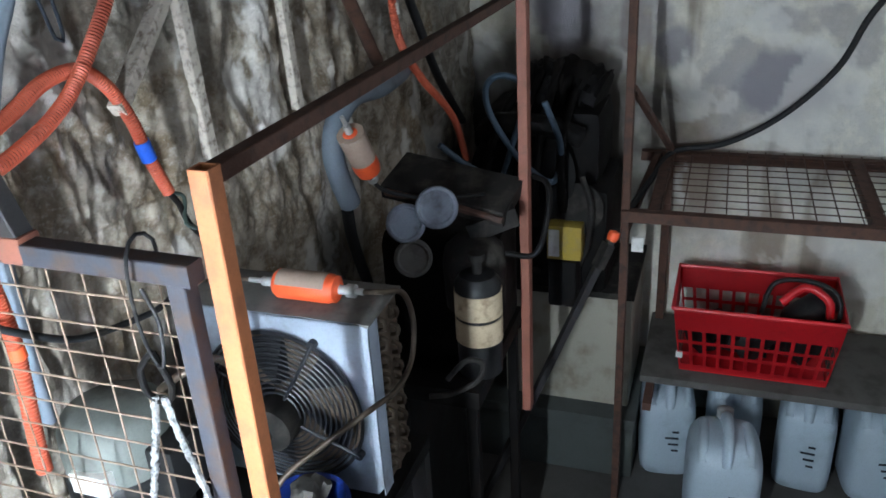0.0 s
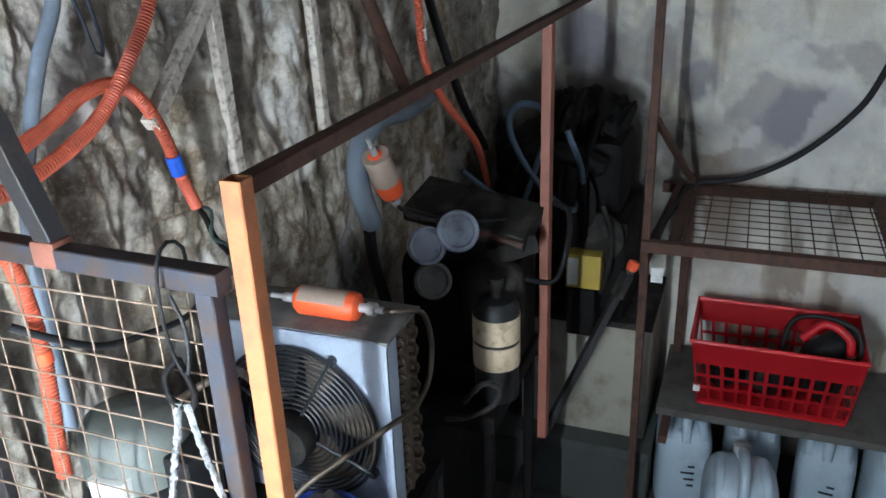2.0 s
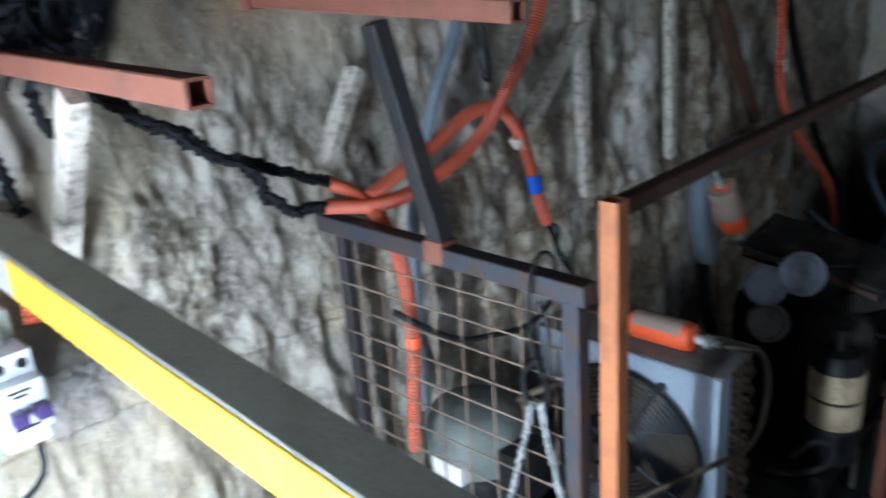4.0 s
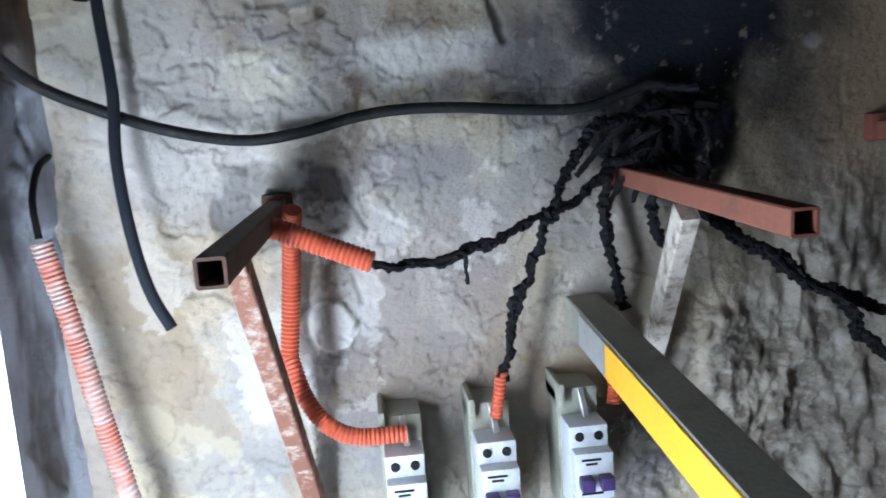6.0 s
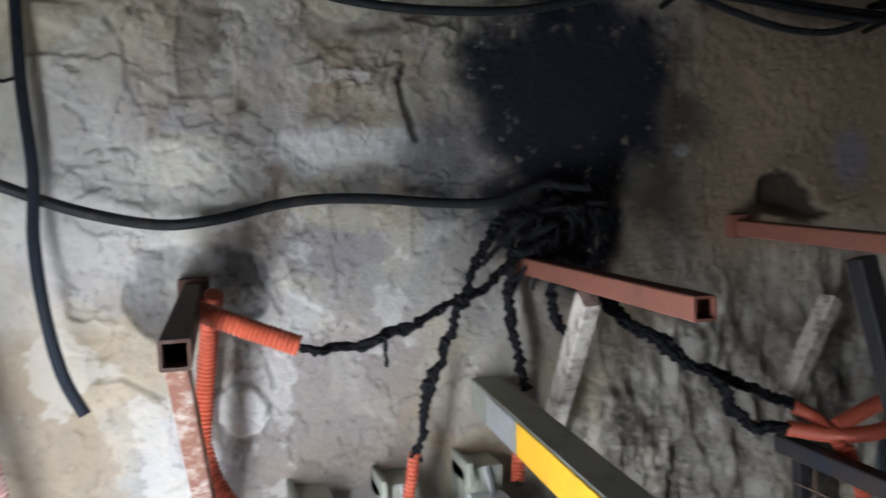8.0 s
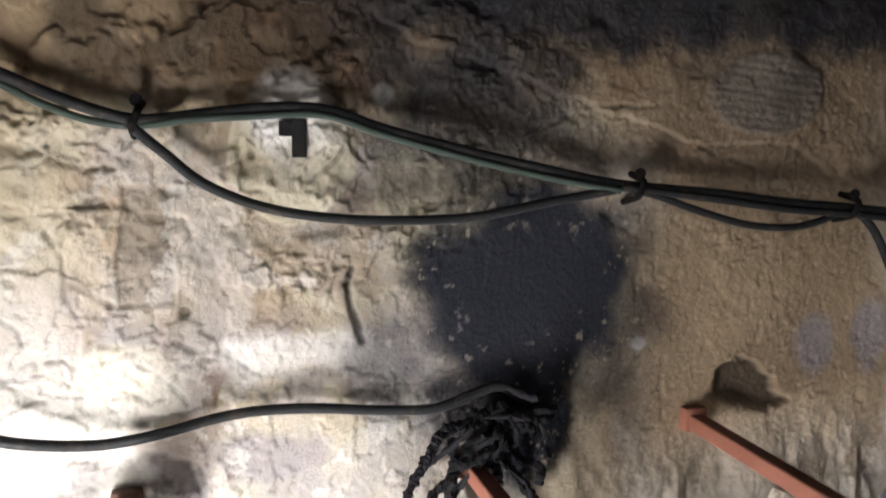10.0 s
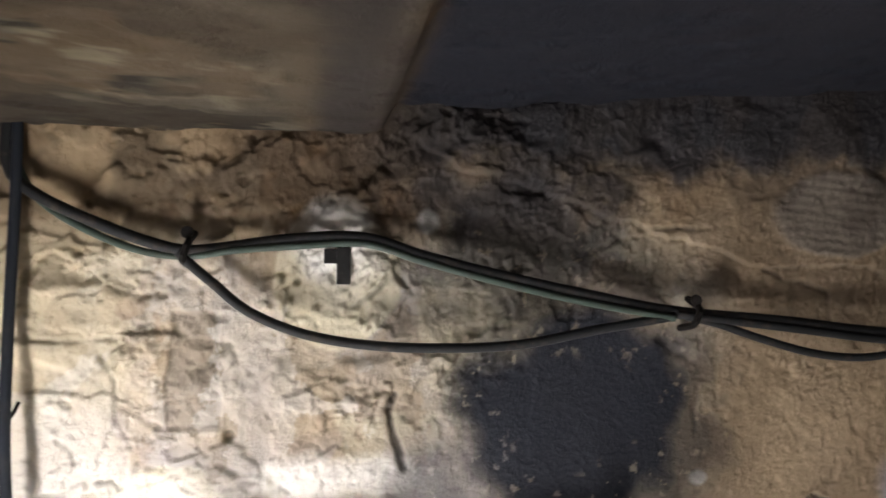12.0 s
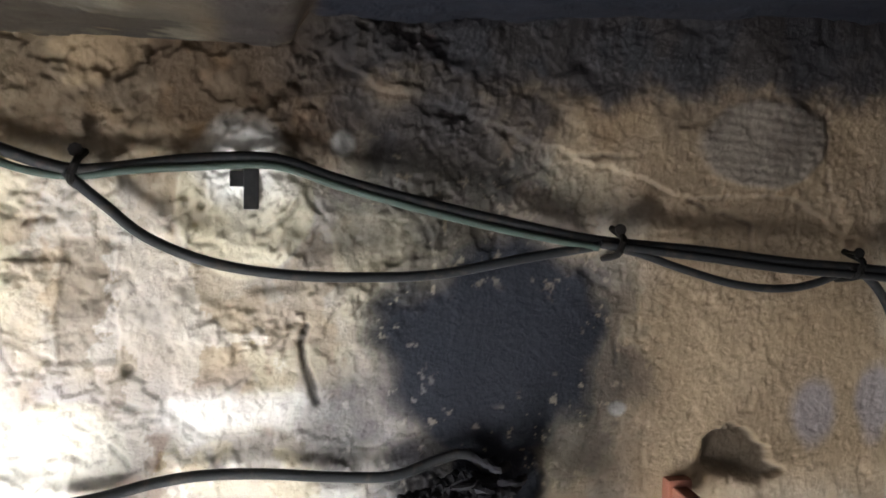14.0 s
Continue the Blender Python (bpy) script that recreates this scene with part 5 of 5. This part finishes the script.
def white_box():
    t = thing("white_box", "stained white enamel box under the engine", "box")
    part("body", box((2.1, -0.575, 0.235), (2.45, -0.19, 0.622), 0.006), BLOCK_WHITE, t)
    part("lid_edge", box((2.09, -0.58, 0.612), (2.45, -0.185, 0.632), 0.003), DUSTY_IRON, t)
    part("handle", beam((2.09, -0.205, 0.46), (2.07, -0.26, 0.52), 0.02, 0.02), DUSTY_IRON, t)


white_box()
plinth = thing("plinth", "green-grey stained concrete plinth under the box", "plinth")
part("block", box((2.05, -0.6, 0.0), (2.47, -0.06, 0.2), 0.008), PLINTH_GREEN, plinth)
part("capping", box((2.03, -0.605, 0.2), (2.47, -0.05, 0.235), 0.006), PLINTH_GREEN, plinth)


def yellow_carton():
    t = thing("yellow_carton", "faded yellow carton with a pale label", "carton")
    part("body", box((1.99, -0.44, 0.775), (2.05, -0.345, 0.875), 0.003), YELLOW_BOX, t)
    part("label", box((1.988, -0.38, 0.785), (1.991, -0.35, 0.865)), LABEL_WHITE, t, smooth=False)
    part("stand", box((1.98, -0.43, 0.632), (2.07, -0.35, 0.775), 0.01), GREASE, t)


yellow_carton()


def lever_bar():
    t = thing("lever_bar", "long dark steel bar with a red cap leaning down", "bar")
    part("bar", beam((1.92, -0.53, 0.885), (1.82, -0.174, 0.0), 0.03, 0.018), DARK_STEEL, t)
    part("green_sleeve", beam((1.916, -0.524, 0.872), (1.898, -0.499, 0.81), 0.034, 0.022), DUSTY_IRON, t, "dark dusty sleeve")
    part("cap", turned([(0, 0.012), (0.012, 0.016), (0.026, 0.014), (0.03, 0.0)], (1.915, -0.529, 0.88), (0.26, -0.36, 0.88), 18), SIGNAL_ORANGE, t, "red cap")


lever_bar()


# ---- shelf rack against the east wall ----
def rack():
    t = thing("shelf_rack", "rusty angle-iron rack with a wire-mesh shelf", "rack")
    xf, xb, ya, yb, zs = 1.94, 2.43, -0.62, -1.62, 0.945
    part("tall_post", beam((1.955, -0.562, 0.0), (1.95, -0.556, 2.2), 0.028, 0.02), RUST, t)
    part("rear_post", beam((2.42, -0.635, 0.0), (2.42, -0.635, 0.97), 0.026), RUST, t)
    part("paper_tag", box((1.925, -0.61, 0.85), (1.928, -0.58, 0.89)), LABEL_WHITE, t, "small white paper tag", smooth=False)
    part("far_post", beam((2.42, yb, 0.0), (2.42, yb, 0.95), 0.026), RUST, t)
    part("far_post", beam((1.955, yb, 0.0), (1.955, yb, 0.95), 0.026), RUST, t)
    part("diagonal", beam((1.953, -0.565, 1.27), (2.42, -0.64, 0.965), 0.016), RUST, t)
    part("side_bar", beam((1.953, -0.56, 0.9), (2.43, -0.6, 0.95), 0.02), RUST, t)
    for x in (xf, xb):
        part("shelf_rail", beam((x, -0.55, zs), (x, yb, zs), 0.028, 0.03), RUST, t)
    for y in (ya - 0.01, -1.145, yb + 0.01):
        part("shelf_cross", beam((xf, y, zs + 0.002), (xb, y, zs + 0.002), 0.03, 0.03), RUST, t)
    for k in range(9):
        x = xf + 0.05 + 0.05 * k
        part("mesh_wire", beam((x, ya, zs + 0.016), (x, yb, zs + 0.016), 0.003, bevel=0.0008), RUST, t)
    for k in range(19):
        y = ya - 0.03 - 0.051 * k
        part("mesh_wire", beam((xf, y, zs + 0.02), (xb + 0.01, y, zs + 0.02), 0.003, bevel=0.0008), RUST, t)
    part("lower_board", box((2.06, yb, 0.362), (2.45, ya + 0.01, 0.386), 0.003), BOARD, t, "grey worn board")
    for y in (ya - 0.02, yb + 0.02):
        part("board_bearer", beam((1.955, y, 0.35), (2.43, y, 0.35), 0.024), RUST, t)


rack()


def crate():
    t = thing("basket", "red plastic basket with square holes, full of odds and ends", "basket")
    x0, x1, y0, y1, z0, z1 = 2.10, 2.385, -0.69, -1.145, 0.388, 0.6

    def side(name, a, b, n):
        """One slanting side: a solid upper band with rows of square holes below."""
        a, b = Vector(a), Vector(b)
        inset = Vector(((x0 + x1) / 2, (y0 + y1) / 2, 0))
        w = part(name, bmesh.new(), RED_PLASTIC, t, smooth=False)
        bm = bmesh.new()

        ss = [0.0, 0.014]
        for k in range(1, n):
            ss += [k / n - 0.012, k / n + 0.012]
        ss += [0.986, 1.0]
        levels = (0.0, 0.1, 0.26, 0.31, 0.45, 0.5, 0.66, 1.0)
        grid = [[bm.verts.new(inset.lerp(a.lerp(b, q), 0.88 + 0.12 * v) + Vector((0, 0, z0 + (z1 - z0) * v))) for v in levels] for q in ss]
        faces = []
        for p in range(len(ss) - 1):
            for v in range(len(levels) - 1):
                if not (p % 2 and v in (1, 3, 5)):
                    faces.append(bm.faces.new((grid[p][v], grid[p + 1][v], grid[p + 1][v + 1], grid[p][v + 1])))
        bmesh.ops.solidify(bm, geom=faces, thickness=0.004)
        bmesh.ops.recalc_face_normals(bm, faces=bm.faces)
        bm.to_mesh(w.data)
        bm.free()

    side("front_side", (x0, y0, 0), (x0, y1, 0), 11)
    side("back_side", (x1, y0, 0), (x1, y1, 0), 11)
    side("end_side", (x0, y0, 0), (x1, y0, 0), 7)
    side("end_side", (x0, y1, 0), (x1, y1, 0), 7)
    part("bottom", box((x0 + 0.015, y1 + 0.03, z0), (x1 - 0.015, y0 - 0.03, z0 + 0.006)), RED_PLASTIC, t)
    part("rim", pipe([(x0, y0, z1), (x0, y1, z1), (x1, y1, z1), (x1, y0, z1), (x0, y0, z1)], 0.007, raw=True, seg=8), RED_PLASTIC, t)
    part("tag", box((x0 + 0.012, -0.724, 0.43), (x0 + 0.02, -0.705, 0.45)), LABEL_WHITE, t, "white tag", smooth=False)


crate()


def crate_contents():
    t = thing("power_tool", "dark tool with red trim lying in the basket", "tool")
    part("tool_body", turned([(0, 0.03), (0.02, 0.045), (0.12, 0.045), (0.16, 0.03)], (2.2, -1.0, 0.53), (0.3, -0.6, 0.35), 18), BLACK, t)
    part("trim", pipe([(2.2, -0.98, 0.6), (2.22, -1.04, 0.645), (2.2, -1.1, 0.62), (2.19, -1.11, 0.57)], 0.012), RED_PLASTIC, t, "red handle")
    part("cord", pipe([(2.2, -0.93, 0.56), (2.24, -0.96, 0.64), (2.22, -1.05, 0.665), (2.2, -1.12, 0.64), (2.18, -1.13, 0.57), (2.2, -1.08, 0.55)], 0.007), BLACK, t)
    tagged(link("white_bottle", turned([(0, 0.012), (0.02, 0.028), (0.15, 0.03), (0.18, 0.02), (0.2, 0.008)], (2.2, -0.75, 0.5), (0.05, -1, 0.12), 18), LABEL_WHITE, smooth=True), "dusty white bottle lying in the basket", "bottle")
    tagged(link("odds_and_ends", pipe([(2.2, -0.76, 0.45), (2.29, -0.82, 0.455), (2.2, -0.9, 0.455), (2.29, -0.98, 0.45), (2.2, -1.07, 0.455)], 0.045, lumps=0.6, seg=12), BLACK, smooth=True), "dark jumble at the bottom of the basket", "clutter", kind="stuff")


crate_contents()
cable("wall_cable", "black cable sagging along the pale wall", [(2.44, -1.4, 1.75), (2.43, -1.25, 1.53), (2.42, -1.129, 1.376), (2.42, -1.06, 1.221), (2.42, -0.934, 1.083), (2.42, -0.789, 0.995), (2.41, -0.646, 0.965), (2.2, -0.6, 0.95), (2.0, -0.56, 0.93)], 0.009, RUBBER)


def jug(w, d, h):
    t = thing("jerrycan", "cloudy pale-blue plastic jerrycan on the floor", "jerrycan", "jerrycans under the shelf")
    bm = bmesh.new()
    rings = []
    for z, k in ((0, 0.9), (0.012, 0.98), (0.05, 1.0), (0.62 * h, 1.0), (0.74 * h, 0.96), (0.82 * h, 0.82), (0.87 * h, 0.6), (0.89 * h, 0.3)):
        ring = []
        for j in range(28):
            a = 2 * math.pi * j / 28
            c, s = math.cos(a), math.sin(a)
            e = 0.45
            ring.append(bm.verts.new((math.copysign(abs(c) ** e, c) * d / 2 * k, math.copysign(abs(s) ** e, s) * w / 2 * k, z)))
        rings.append(ring)
    for p, q in zip(rings, rings[1:]):
        for j in range(28):
            bm.faces.new((p[j], p[(j + 1) % 28], q[(j + 1) % 28], q[j]))
    bm.faces.new(rings[0])
    bm.faces.new(rings[-1])
    part("body", bm, JUG_BLUE, t)
    part("handle", pipe([(-d * 0.42, 0, 0.76 * h), (-d * 0.36, 0, 0.93 * h), (-d * 0.15, 0, 0.985 * h), (d * 0.12, 0, 0.96 * h), (d * 0.2, 0, 0.86 * h)], 0.015, seg=10), JUG_BLUE, t)
    for s in (-1, 1):
        part("shoulder_rib", pipe([(-d * 0.4, s * w * 0.3, 0.76 * h), (-d * 0.2, s * w * 0.3, 0.87 * h), (d * 0.2, s * w * 0.28, 0.86 * h)], 0.014, seg=10), JUG_BLUE, t)
    part("cap", turned([(0, 0.02), (0.004, 0.023), (0.026, 0.023), (0.03, 0.018)], (d * 0.3, 0, 0.87 * h), (0.2, 0, 1), 18), JUG_CAP, t, "grey screw cap")
    for k in range(4):
        part("mark_bar", box((-d / 2 - 0.002, -0.03, h * (0.3 + 0.07 * k)), (-d / 2 + 0.004, -0.03 + 0.02 + 0.01 * (k % 3), h * (0.3 + 0.07 * k) + 0.006)), GREY_RUBBER, t, smooth=False)
    return t


first = jug(0.165, 0.2, 0.33)
first.matrix_basis = pose(2.19, -0.69, 0, 0, 0, 8)
for x, y, turn in ((2.22, -1.1, -6), (2.22, -1.29, 5), (2.26, -0.89, 0), (2.24, -1.48, 10)):
    copy_thing(first, pose(x, y, 0, 0, 0, turn))
big = jug(0.20, 0.23, 0.37)
big["label"] = "larger cloudy pale-blue jerrycan standing in front"
big.matrix_basis = pose(1.93, -0.86, 0, 0, 0, 4)
